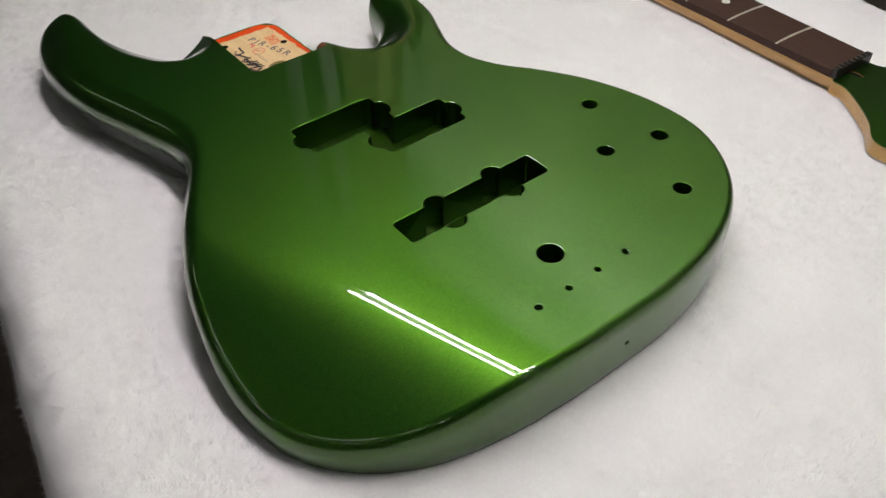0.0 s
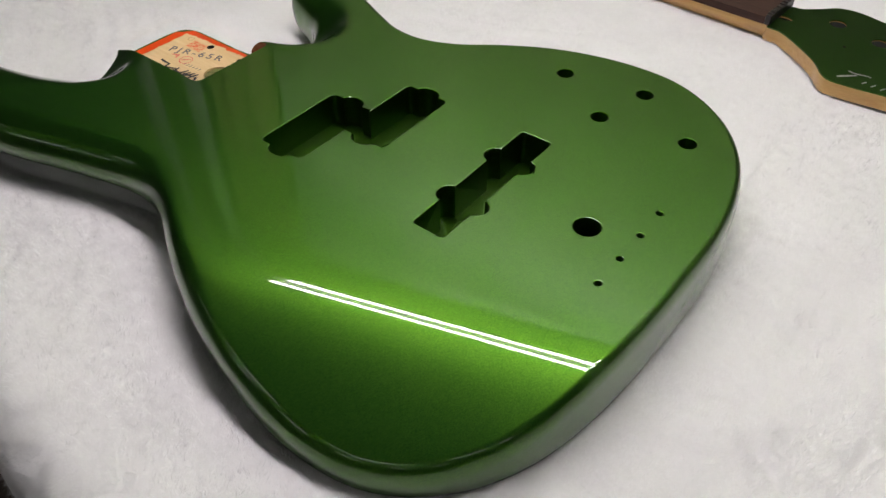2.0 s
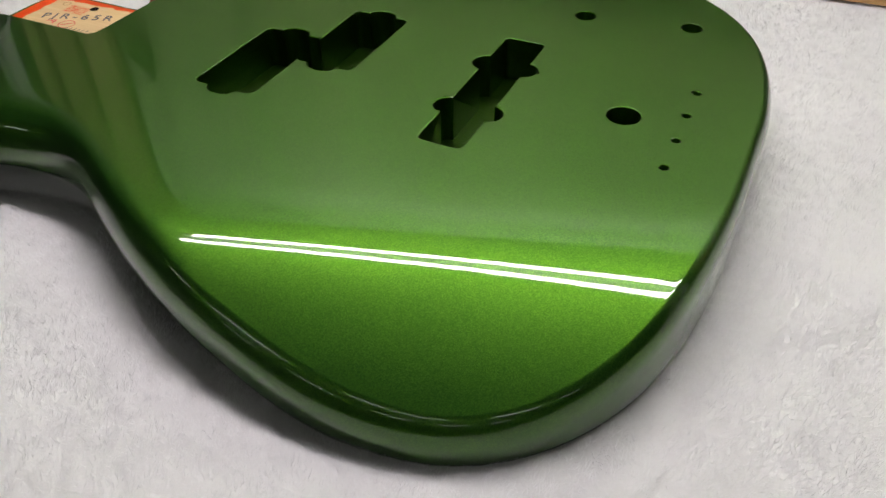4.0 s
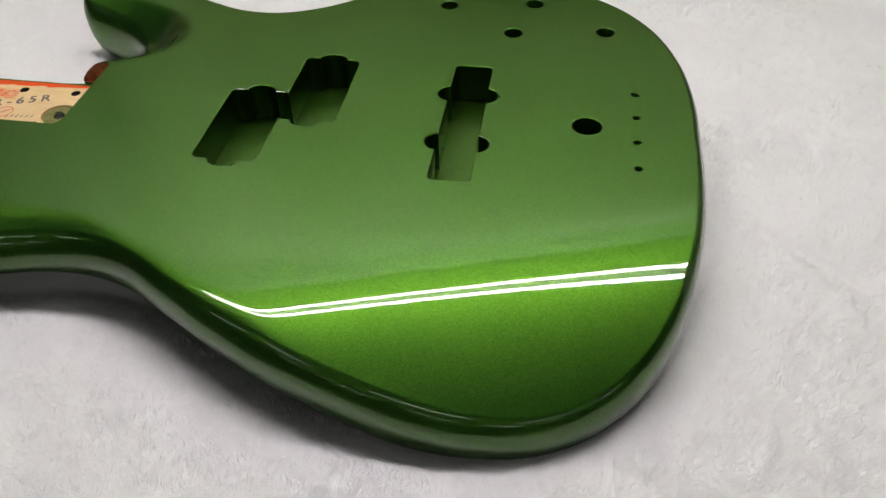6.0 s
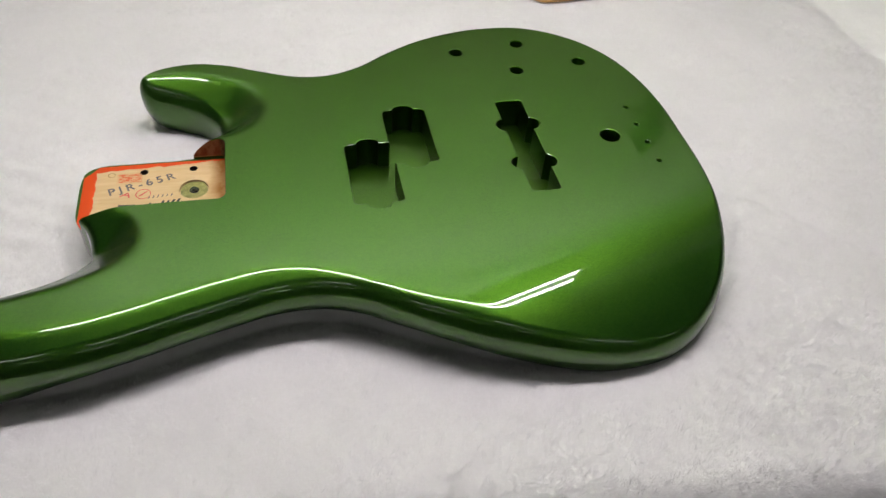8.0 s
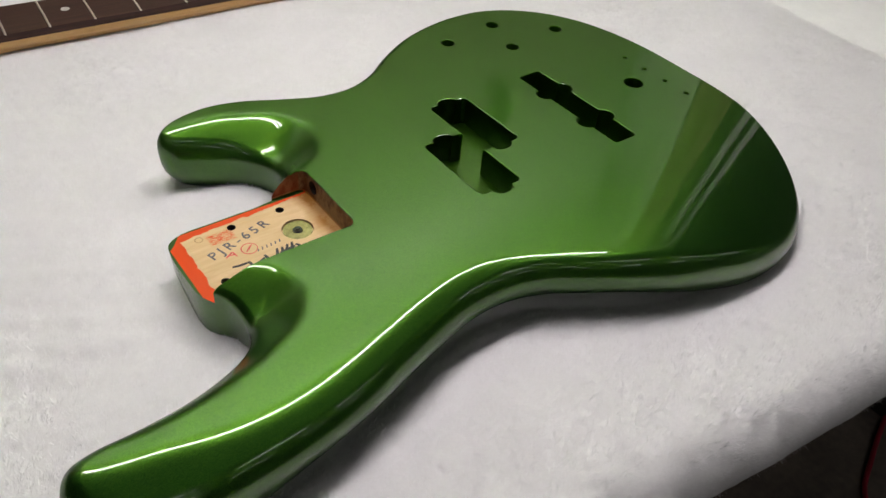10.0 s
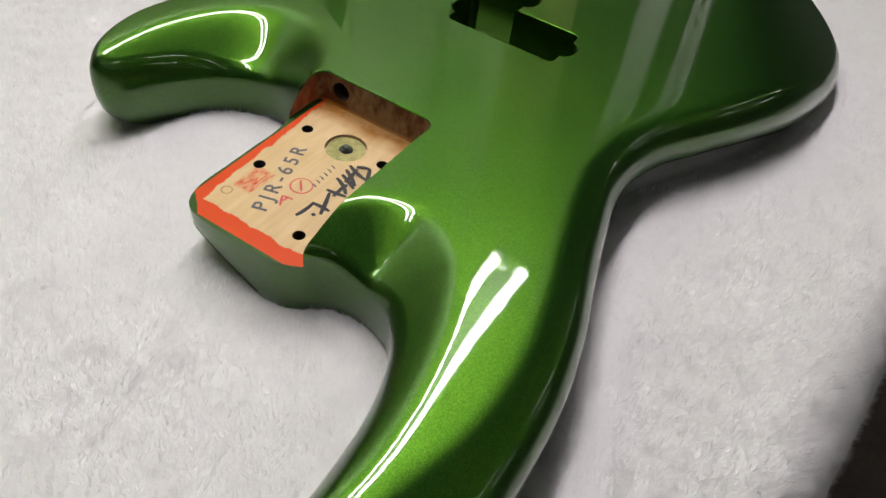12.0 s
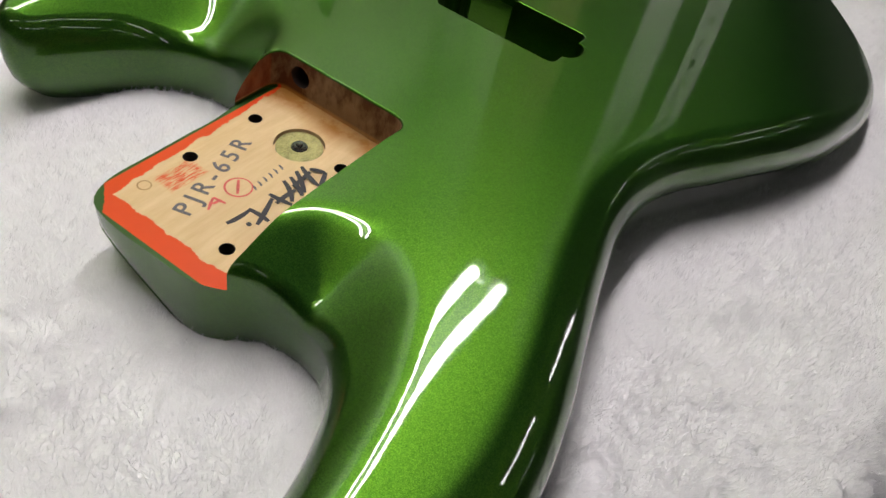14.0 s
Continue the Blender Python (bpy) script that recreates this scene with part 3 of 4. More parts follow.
def build_body():
    thing = tagged(empty("bass_guitar_body"), "glossy metallic green solid bass guitar body lying on white towel", "guitar body")
    src = bpy.data.meshes.new("body_blank")
    bm = body_mesh()
    bm.to_mesh(src)
    bm.free()
    blank = new("body_blank", src)
    cut_prism(rounded(*P_BASS, 0.003), P_FLOOR)
    cut_prism(rounded(*P_TREBLE, 0.003), P_FLOOR)
    for x, y in ((0.0860, P_BASS[2]), (0.0860, P_BASS[3]), (0.1148, P_TREBLE[2]), (0.1148, P_TREBLE[3])):
        cut_prism([(x + 0.0072 * math.cos(a), y + 0.0050 * math.sin(a)) for a in np.linspace(0, 2 * math.pi, 26)[:-1]], P_FLOOR - 0.0004)
    cut_prism(rounded(*J_ROUT, 0.0022), J_FLOOR)
    for y in (0.0200, -0.0210):
        cut_prism([(0.1904 + 0.0088 * np.sign(math.cos(a)) + 0.0062 * math.cos(a), y + 0.0062 * math.sin(a)) for a in np.linspace(0.001, 2 * math.pi + 0.001, 31)[:-1]], J_FLOOR - 0.00005)
    cut_prism(rounded(*PKT, 0.0055), POCKET_FLOOR)
    for x, y in CONTROLS:
        cut_round(x, y, 0.0049, -0.01)
    cut_round(*BRIDGE, 0.0068, 0.024)
    for x, y in SCREWS:
        cut_round(x, y, 0.0016, 0.022, 16)
    for x, y in NECK_SCREWS:
        cut_round(x, y, 0.0025, -0.01, 20)
    cut_round(*DISC, 0.0089, POCKET_FLOOR - 0.0022, 36)
    cutter("cut", cyl(bmesh.new(), (0.000, 0.0170, 0.0375), 0.0043, 0.030, "x", 24))
    cutter("cut", cyl(bmesh.new(), (0.300, 0.0011, 0.0244), 0.0014, 0.030, "x", 14))
    for c in CUTS:
        md = blank.modifiers.new("cut", "BOOLEAN")
        md.operation, md.solver, md.object = "DIFFERENCE", "EXACT", c
    deps = bpy.context.evaluated_depsgraph_get()
    done = bpy.data.meshes.new_from_object(blank.evaluated_get(deps))
    for ob in (blank, *CUTS):
        me = ob.data
        bpy.data.objects.remove(ob)
        bpy.data.meshes.remove(me)
    bm = bmesh.new()
    bm.from_mesh(done)
    bpy.data.meshes.remove(done)

    sharp = []
    for e in bm.edges:
        if len(e.link_faces) == 2 and e.calc_face_angle(0) > radians(50):
            m = (e.verts[0].co + e.verts[1].co) / 2
            if m.x > -0.0125 and abs(m.z - (TOP - float(forearm(np.array([[m.x, m.y]]))[0]))) < 0.0006:
                sharp.append(e)
    bmesh.ops.bevel(bm, geom=sharp, offset=0.0008, segments=2, profile=0.5, affect="EDGES", clamp_overlap=False)

    def owner(f):
        c = f.calc_center_median()
        if c.x < PKT[1] + 0.0004 and PKT[2] - 0.0003 < c.y < PKT[3] + 0.0003 and c.z < TOP + 0.001 and c.z >= POCKET_FLOOR - 0.0045 and c.x > -0.0945:
            if (abs(f.normal.z) > 0.95 and abs(c.z - POCKET_FLOOR) < 0.0004) or c.z < POCKET_FLOOR - 0.0003 and math.hypot(c.x - DISC[0], c.y - DISC[1]) < 0.0095:
                return "neck_pocket"
            if abs(f.normal.z) < 0.2 and c.z > POCKET_FLOOR + 0.0002 and (c.x > PKT[1] - 0.007 or abs(c.y - PKT[2]) < 0.0004 or abs(c.y - PKT[3]) < 0.0004):
                return "neck_pocket"
        for x, y in NECK_SCREWS:
            if math.hypot(c.x - x, c.y - y) < 0.0028 and abs(f.normal.z) < 0.5:
                return "screw_bore", (x, y)
        if math.hypot(c.y - 0.0170, c.z - 0.0375) < 0.0048 and -0.02 < c.x < 0.02:
            return "wire_bore"
        if c.z < TOP - 0.0004 and abs(f.normal.z) < 0.5 or abs(f.normal.z) > 0.9 and 0.015 < c.z < 0.0265:
            if 0.060 < c.x < 0.140 and -0.056 < c.y < 0.054:
                return "p_rout"
            if 0.170 < c.x < 0.212 and -0.052 < c.y < 0.050:
                return "j_rout"
            for x, y in CONTROLS + SCREWS + [BRIDGE]:
                if math.hypot(c.x - x, c.y - y) < 0.0075:
                    return "bore", (x, y)
        return "shell"

    groups = {}
    for f in bm.faces:
        groups.setdefault(owner(f), []).append([tuple(v.co) for v in f.verts])
    bm.free()
    kinds = {
        "shell": ("painted_shell", GREEN, "mirror-gloss green metallic flake lacquer", True),
        "neck_pocket": ("neck_pocket", POCKET, "bare wood neck pocket with orange border", True),
        "p_rout": ("split_pickup_cavity", GREEN_ROUGH_DARK, "routed cavity, green darkened for shade, textured floor", True),
        "j_rout": ("bar_pickup_cavity", GREEN_ROUGH_DARK, "routed cavity with side ears, green darkened for shade", True),
        "wire_bore": ("wire_bore", HOLE_SHADE, "drilled hole in bare wood, darkened for shade", True),
        "screw_bore": ("screw_bore", HOLE_SHADE, "drilled hole in bare wood, darkened for shade", True),
        "bore": ("hardware_bore", GREEN_ROUGH_DARK, "drilled hole with green overspray darkened for shade", True),
    }
    for key in groups:
        name, material, label, smooth = kinds[key if isinstance(key, str) else key[0]]
        out = bmesh.new()
        seen = {}
        for f in groups.get(key, ()):
            vs = []
            for co in f:
                k = tuple(round(c, 6) for c in co)
                if k not in seen:
                    seen[k] = out.verts.new(co)
                if seen[k] not in vs:
                    vs.append(seen[k])
            if len(vs) > 2:
                try:
                    out.faces.new(vs)
                except ValueError:
                    pass
        ob = part(name, out, material, thing, label, smooth, 38)
        if name == "painted_shell":
            true_normals(ob.data)
    # adjusting plate and its screw in the pocket
    bm = cyl(bmesh.new(), (*DISC, POCKET_FLOOR - 0.0015), 0.0083, 0.0012, seg=40)
    plate = part("adjuster_plate", bm, BRASS, thing, "yellowed zinc disc in a round recess", True)
    bm = bmesh.new()
    for r, z0, z1 in ((0.0031, -0.0010, -0.0004), (0.0023, -0.0005, 0.0003), (0.0013, 0.0002, 0.0010)):
        cyl(bm, (*DISC, POCKET_FLOOR + (z0 + z1) / 2), r, z1 - z0, seg=28, r2=r * 0.86)
    part("adjuster_screw", bm, STEEL, plate, "small dark steel screw with stepped rings", True)
    bm = cyl(bmesh.new(), (*BRIDGE, 0.0250), 0.0045, 0.002, seg=24)
    part("ground_stud", bm, STEEL, thing, "dull metal stud deep in the hole", True)
    return thing


BODY = build_body()


# ---- stamps in the pocket ----
def letters(name, text, size, at, turn, material, parent, spread=1.0, shear=0.0):
    cu = bpy.data.curves.new(name, "FONT")
    cu.body, cu.size, cu.extrude, cu.space_character, cu.shear = text, size, 0.00004, spread, shear
    cu.offset = 0.00012
    tmp = new("tmp_text", cu)
    me = bpy.data.meshes.new_from_object(tmp.evaluated_get(bpy.context.evaluated_depsgraph_get()))
    bpy.data.objects.remove(tmp)
    me.materials.clear()
    me.materials.append(material)
    ob = new(name, me)
    ob.parent = parent
    ob.location, ob.rotation_euler = at, (0, 0, radians(turn))
    return ob


def stroke(bm, pts, width, z):
    """A flat ink stroke through plan points."""
    p = np.array(pts, float)
    t = np.gradient(p, axis=0)
    n = np.c_[-t[:, 1], t[:, 0]] / np.linalg.norm(t, axis=1)[:, None]
    taper = width / 2 * (0.55 + 0.45 * np.sin(np.linspace(0.3, 2.9, len(p))))[:, None]
    a = [bm.verts.new((*q, z)) for q in p + n * taper]
    b = [bm.verts.new((*q, z)) for q in p - n * taper]
    for i in range(len(p) - 1):
        bm.faces.new((b[i], b[i + 1], a[i + 1], a[i]))
    return bm


CRACK = [(0.2525 + 0.0005 * k + 0.0004 * math.sin(2.3 * k), 0.0088 + 0.0026 * k) for k in range(6)]


def stamps():
    z = POCKET_FLOOR + 0.00012
    letters("stamp", "PJR-65R", 0.0088, (-0.0752, -0.0022, z), 17, INK, BODY, 1.46)["label"] = "blue-black stamped model code"
    bm = bmesh.new()
    ring = [(-0.0550 + 0.0044 * math.cos(a), -0.0030 + 0.0044 * math.sin(a)) for a in np.linspace(0, 2 * math.pi, 26)]
    stroke(bm, ring, 0.0007, z)
    for a, b in (((-0.0575, -0.0050), (-0.0525, -0.0005)), ((-0.0690, -0.0040), (-0.0640, -0.0010)), ((-0.0640, -0.0010), (-0.0632, -0.0056)), ((-0.0662, -0.0030), (-0.0636, -0.0034))):
        stroke(bm, [a, tuple((np.array(a) + b) / 2), b], 0.0011, z + 0.00005)
    part("inspection_mark", bm, RED_INK, BODY, "faded red ring and stroke stamp")
    bm = bmesh.new()
    for k in range(6):
        x = -0.0520 + 0.0027 * k
        y = -0.0078 + 0.0002 * k
        stroke(bm, [(x, y), (x + 0.0006, y + 0.0012), (x + 0.0007, y + 0.0025)], 0.0008, z)
    part("date_stamp", bm, INK, BODY, "small illegible row of ink bars")
    bars = [((-0.0692, -0.0120), (-0.0655, -0.0132), (-0.0600, -0.0128)), ((-0.0655, -0.0168), (-0.0648, -0.0170), (-0.0640, -0.0172)), ((-0.0600, -0.0122), (-0.0592, -0.0165), (-0.0596, -0.0205)),
            ((-0.0632, -0.0190), (-0.0580, -0.0172), (-0.0512, -0.0140)), ((-0.0505, -0.0120), (-0.0500, -0.0165), (-0.0490, -0.0205)), ((-0.0520, -0.0165), (-0.0470, -0.0160), (-0.0430, -0.0165)),
            ((-0.0425, -0.0108), (-0.0440, -0.0160), (-0.0480, -0.0195)), ((-0.0395, -0.0112), (-0.0415, -0.0165), (-0.0435, -0.0200)), ((-0.0360, -0.0105), (-0.0385, -0.0155), (-0.0420, -0.0195)),
            ((-0.0330, -0.0102), (-0.0355, -0.0150), (-0.0362, -0.0205)), ((-0.0425, -0.0150), (-0.0380, -0.0148), (-0.0330, -0.0140)), ((-0.0295, -0.0178), (-0.0335, -0.0200), (-0.0392, -0.0228)), ((-0.0322, -0.0130), (-0.0305, -0.0150), (-0.0298, -0.0178))]
    for k, (p0, p1, p2) in enumerate(bars):
        ts = np.linspace(0, 1, 7)[:, None]
        path = (1 - ts) ** 2 * np.array(p0) + 2 * ts * (1 - ts) * np.array(p1) + ts ** 2 * np.array(p2)
        part("scrawl_stroke", stroke(bmesh.new(), path, 0.0018, z + 0.00003 * k), MARKER, BODY, "" if k else "illegible dark marker stroke on bare wood")
    bm = bmesh.new()
    for pts, wd in ((CRACK, 0.00035), ([(x + 0.0018 + 0.0005 * math.sin(900 * y), y + 0.0015) for x, y in CRACK[2:]], 0.00025)):
        stroke(bm, pts, wd, TOP + 0.00006)
    part("hairline_crack", bm, GREEN_ROUGH_DARK, BODY, "fine hairline crack in the lacquer")
    bm = bmesh.new()
    stroke(bm, [(-0.0750 + 0.0021 * math.cos(a), 0.0175 + 0.0021 * math.sin(a)) for a in np.linspace(0, 2 * math.pi, 20)], 0.0006, z)
    part("wood_plug", bm, PLUG, BODY, "faint round wooden plug outline")


stamps()


# ---- the bench and towel ----
TABLE_Y, TABLE_LEAN = -0.2000, -0.108


def towel_height(x, y):
    """Lie of the towel: slow swells, a few long creases, pressed flat under the guitar."""
    z = np.zeros(len(x))
    for k, (ax, ay, ph, am) in enumerate(((9, 4, 0.3, 0.0010), (-5, 13, 1.7, 0.0009), (21, 11, 2.2, 0.0004), (17, -29, 0.8, 0.0003))):
        z += am * np.sin(ax * x + ay * y + ph + 0.8 * np.sin(3.1 * x - 4.7 * y + k))
    for (x0, y0, x1, y1, am, wd) in ((0.33, -0.02, 0.52, -0.16, -0.0035, 0.004), (0.30, -0.20, 0.36, -0.235, -0.002, 0.004), (-0.02, 0.175, 0.16, 0.235, 0.0035, 0.006),
                                     (-0.20, 0.26, 0.10, 0.275, 0.0025, 0.007), (-0.26, 0.02, -0.10, -0.03, -0.0022, 0.008), (-0.30, 0.10, -0.09, 0.05, 0.0022, 0.010),
                                     (0.36, 0.30, 0.62, 0.10, -0.003, 0.006), (0.40, 0.14, 0.70, 0.05, 0.0026, 0.010), (-0.23, -0.02, -0.12, -0.06, 0.0018, 0.009)):
        d = np.array([x1 - x0, y1 - y0])
        ln = np.hypot(*d)
        d = d / ln
        s = (x - x0) * d[0] + (y - y0) * d[1]
        w = -(x - x0) * d[1] + (y - y0) * d[0] + 0.006 * np.sin(s * 31 + x0 * 50)
        z += 0.55 * am * np.exp(-(w / wd) ** 2) * smoothstep(-0.04, 0.03, s) * smoothstep(ln + 0.04, ln - 0.03, s)
    ripple = np.sin(330 * (0.5 * x + 0.86 * y) + 2.2 * value_noise(x, y, 0.06, 21)) * smoothstep(-0.07, -0.13, x) * smoothstep(-0.14, -0.04, y)
    z = z + 0.0007 * ripple * (0.6 + 0.4 * value_noise(x, y, 0.05, 22))
    return z + 0.0003 * value_noise(x + 0.4 * y, y - 0.4 * x, 0.024, 3) + 0.0002 * value_noise(x - 0.7 * y, y + 0.7 * x, 0.011, 4) + 0.0003 * value_noise(x, y, 0.0055, 5)


def towel_place(x, v):
    """Plan x and run v along the cloth to a place: flat on the bench, then over its front edge."""
    R = 0.026
    y = v.copy()
    z = np.zeros(len(v))
    edge = TABLE_Y + TABLE_LEAN * (x + 0.02) + 0.001 * np.sin(27 * x)
    over = np.maximum(edge - v, 0)
    ang = np.minimum(over / R, math.radians(84))
    hang = np.maximum(over - R * math.radians(84), 0)
    bent = over > 0
    y[bent] = edge[bent] - R * np.sin(ang[bent]) - hang[bent] * math.cos(math.radians(84))
    z[bent] = -R * (1 - np.cos(ang[bent])) - hang[bent]
    h = towel_height(x, v)
    flat = np.c_[x, v]
    near = (x > -0.22) & (x < 0.35) & (v > -0.20) & (v < 0.19)
    press = np.zeros(len(x))
    d, _ = nearest(EDGE[::3], flat[near])
    inn = inside(EDGE[::3], flat[near])
    sd = np.where(inn, -d, d)
    press[near] = smoothstep(0.001, -0.016, sd)
    heel = (x < -0.02) & (np.abs(v) < 0.04)
    press[heel] *= 0.85
    base = 0.0045 + h
    ny = np.cos(ang)
    up = base * (1 - press) + (-0.0035) * press
    return np.c_[x, y - up * np.sin(ang), z + up * ny], np.c_[np.zeros(len(x)), -np.sin(ang), ny], press


def towel():
    xs = np.arange(-0.70, 0.951, 0.0028)
    vs = np.arange(TABLE_Y - 0.032, 0.479, 0.0028)
    gx, gv = np.meshgrid(xs, vs)
    gv = gv + TABLE_LEAN * (gx + 0.02)
    p, _, _ = towel_place(gx.ravel(), gv.ravel())
    nx, nv = len(xs), len(vs)
    i = (np.arange(nv - 1)[:, None] * nx + np.arange(nx - 1)[None]).ravel()
    faces = np.c_[i, i + 1, i + nx + 1, i + nx]
    me = bpy.data.meshes.new("towel")
    me.from_pydata(p.tolist(), [], faces.tolist())
    me.shade_smooth()
    me.materials.append(TOWEL)
    ob = new("towel", me)
    sol = ob.modifiers.new("thickness", "SOLIDIFY")
    sol.thickness, sol.offset = 0.002, -1
    tagged(ob, "soft white plush towel spread over the bench edge", "towel")
    return ob


def nap(count=1900000):
    """The towel's pile: short fibres combed in swirls, denser where the guitar lies."""
    rng = np.random.default_rng(7)
    far = count // 6
    x = np.concatenate([rng.uniform(-0.34, 0.56, count - far), rng.uniform(-0.7, 0.95, far)])
    v = np.concatenate([rng.uniform(-0.30, 0.36, count - far), rng.uniform(-0.36, 0.455, far)])
    p, n, press = towel_place(x, v)
    keep = (press < 0.55) & (v > TABLE_Y + TABLE_LEAN * (x + 0.02) - 0.031)
    x, v, p, n = x[keep], v[keep], p[keep], n[keep]
    m = len(x)
    swirl = 1.6 * value_noise(x, v, 0.08, 8) + 1.0 * value_noise(x - v, v + x, 0.012, 9) + 1.6 * value_noise(x, v, 0.005, 10) + rng.normal(0, 1.3, m)
    clump = 0.5 + 0.15 * value_noise(x, v, 0.0060, 11) + 0.25 * value_noise(x + v, v - x, 0.0030, 12)
    along = np.c_[np.cos(swirl), np.sin(swirl) * n[:, 2], np.sin(swirl) * -n[:, 1]]
    side = np.cross(n, along)
    ln = (rng.uniform(0.0015, 0.0034, m) * (0.55 + 0.9 * clump))[:, None]
    lift = rng.uniform(0.5, 1.3, m)[:, None]
    w = rng.uniform(0.00010, 0.00019, m)[:, None]
    a = p - n * 0.0006
    c = a + along * ln * 0.8 + n * ln * lift
    verts = np.stack([a - side * w, a + side * w, c], 1).reshape(-1, 3)
    me = bpy.data.meshes.new("towel_nap")
    me.vertices.add(len(verts))
    me.vertices.foreach_set("co", verts.ravel())
    me.loops.add(len(verts))
    me.loops.foreach_set("vertex_index", np.arange(len(verts)))
    me.polygons.add(m)
    me.polygons.foreach_set("loop_start", np.arange(0, len(verts), 3))
    me.update(calc_edges=True)
    # each fibre takes the light of its tuft: the cloth's own slope leaned a little from tuft to tuft
    tilt = [0.30 * value_noise(x, v, 0.0030, 30 + k) + 0.15 * value_noise(x + v, v - x, 0.0060, 32 + k) + 0.05 * value_noise(x, v, 0.030, 34 + k) for k in (0, 1)]
    nv = n + np.c_[tilt[0], tilt[1] * n[:, 2], tilt[1] * -n[:, 1]] + along * 0.10 + rng.normal(0, 0.17, (m, 3))
    nv /= np.linalg.norm(nv, axis=1)[:, None]
    me.attributes.new("lie", "FLOAT_VECTOR", "FACE").data.foreach_set("vector", nv.astype(np.float32).ravel())
    me.materials.append(PILE)
    ob = new("towel_nap", me)
    ob.parent = bpy.data.objects["towel"]
    tagged(ob, "short white plush fibres combed in swirls", kind="stuff")


towel()
nap()


def bench():
    thing = tagged(empty("workbench"), "dark sturdy workbench under the white towel", "workbench")
    front = lambda x: TABLE_Y + TABLE_LEAN * (x + 0.02) + 0.003
    part("bench_top", prism(bmesh.new(), [(-0.95, front(-0.95)), (1.25, front(1.25)), (1.25, 0.597), (-0.95, 0.597)], -0.045, -0.0045), BENCH, thing)
    for x in (-0.88, 1.18):
        for y in (-0.09, 0.54):
            part("leg", box(bmesh.new(), x - 0.035, x + 0.035, y - 0.035, y + 0.035, ROOM[4], -0.045, 0.003), BENCH, thing)


bench()


# ---- the neck ----
def build_neck():
    thing = tagged(empty("bass_neck", (0.2245, 0.3265, -0.004)), "maple bass neck with rosewood fretboard and green headstock face", "guitar neck")
    thing.rotation_euler = (0, 0, radians(-4.0))
    L, W0, W1 = 0.612, 0.0425, 0.0625
    half = lambda x: (W0 + (W1 - W0) * min(1, -x / L)) / 2
    # back of the neck: half-round section under the board
    bm = bmesh.new()
    rows = []
    for k in range(41):
        x = 0.0028 - (L + 0.0028) * k / 40
        h = half(min(x, 0))
        ring = [(x, -h, 0.0195), (x, -h, 0.0155)]
        for a in range(10, 171, 16):
            c = -math.cos(radians(a))
            ring.append((x, h * c, 0.0155 - 0.0145 * math.sin(radians(a)) ** 1.5))
        ring += [(x, h, 0.0155), (x, h, 0.0195)]
        rows.append([bm.verts.new(q) for q in ring])
    for a, b in zip(rows, rows[1:]):
        for i in range(len(a) - 1):
            bm.faces.new((a[i], a[i + 1], b[i + 1], b[i]))
        bm.faces.new((a[-1], a[0], b[0], b[-1]))
    bm.faces.new(rows[0])
    bm.faces.new(rows[-1][::-1])
    bmesh.ops.recalc_face_normals(bm, faces=bm.faces)
    part("neck_back", bm, MAPLE, thing, "honey lacquered maple", True, 50)
    # fretboard with a gentle camber
    bm = bmesh.new()
    rows = []
    for k in range(31):
        x = -L * k / 30
        h = half(x) - 0.0003
        ring = [(x, -h, 0.0197)]
        for s in np.linspace(-1, 1, 9):
            ring.append((x, h * s * (0.985 if abs(s) == 1 else 1), 0.0252 + 0.0009 * (1 - s * s)))
        ring.append((x, h, 0.0197))
        rows.append([bm.verts.new(q) for q in ring])
    for a, b in zip(rows, rows[1:]):
        for i in range(len(a)):
            j = (i + 1) % len(a)
            bm.faces.new((a[i], a[j], b[j], b[i]))
    bm.faces.new(rows[0])
    bm.faces.new(rows[-1][::-1])
    bmesh.ops.recalc_face_normals(bm, faces=bm.faces)
    board = part("fretboard", bm, ROSEWOOD, thing, "dark rosewood fretboard", True, 30)
    xs = [0.0] + [-0.864 * (1 - 2 ** (-f / 12)) for f in range(1, 21)]
    for x in xs[1:]:
        h = half(x) - 0.0006
        bm = bmesh.new()
        rows = []
        for s in np.linspace(-1, 1, 9):
            z = 0.0252 + 0.0009 * (1 - s * s)
            e = 0.0004 if abs(s) == 1 else 0.0
            rows.append([bm.verts.new((x + dx, h * s, z + dz - (e if dz > 0 else 0))) for dx, dz in ((-0.0009, -0.0002), (-0.0005, 0.0008), (0.0, 0.0011), (0.0005, 0.0008), (0.0009, -0.0002))])
        for a, b in zip(rows, rows[1:]):
            for i in range(4):
                bm.faces.new((a[i], b[i], b[i + 1], a[i + 1]))
        bm.faces.new(rows[0])
        bm.faces.new(rows[-1][::-1])
        bmesh.ops.recalc_face_normals(bm, faces=bm.faces)
        part("fret", bm, FRET, board, "", True, 60)
    for f in (3, 5, 7, 9, 12, 15, 17, 19):
        x = (xs[f] + xs[f - 1]) / 2
        for y in ((-0.012, 0.012) if f == 12 else (0,)):
            part("inlay_dot", cyl(bmesh.new(), (x, y, 0.0259), 0.0034, 0.0006, seg=28), PEARL, board)
    # nut with string slots
    bm = bmesh.new()
    box(bm, 0.0002, 0.0042, -W0 / 2 + 0.0006, W0 / 2 - 0.0006, 0.0195, 0.0272, 0.0006)
    nut = part("nut", bm, BLACK, thing, "black string nut")
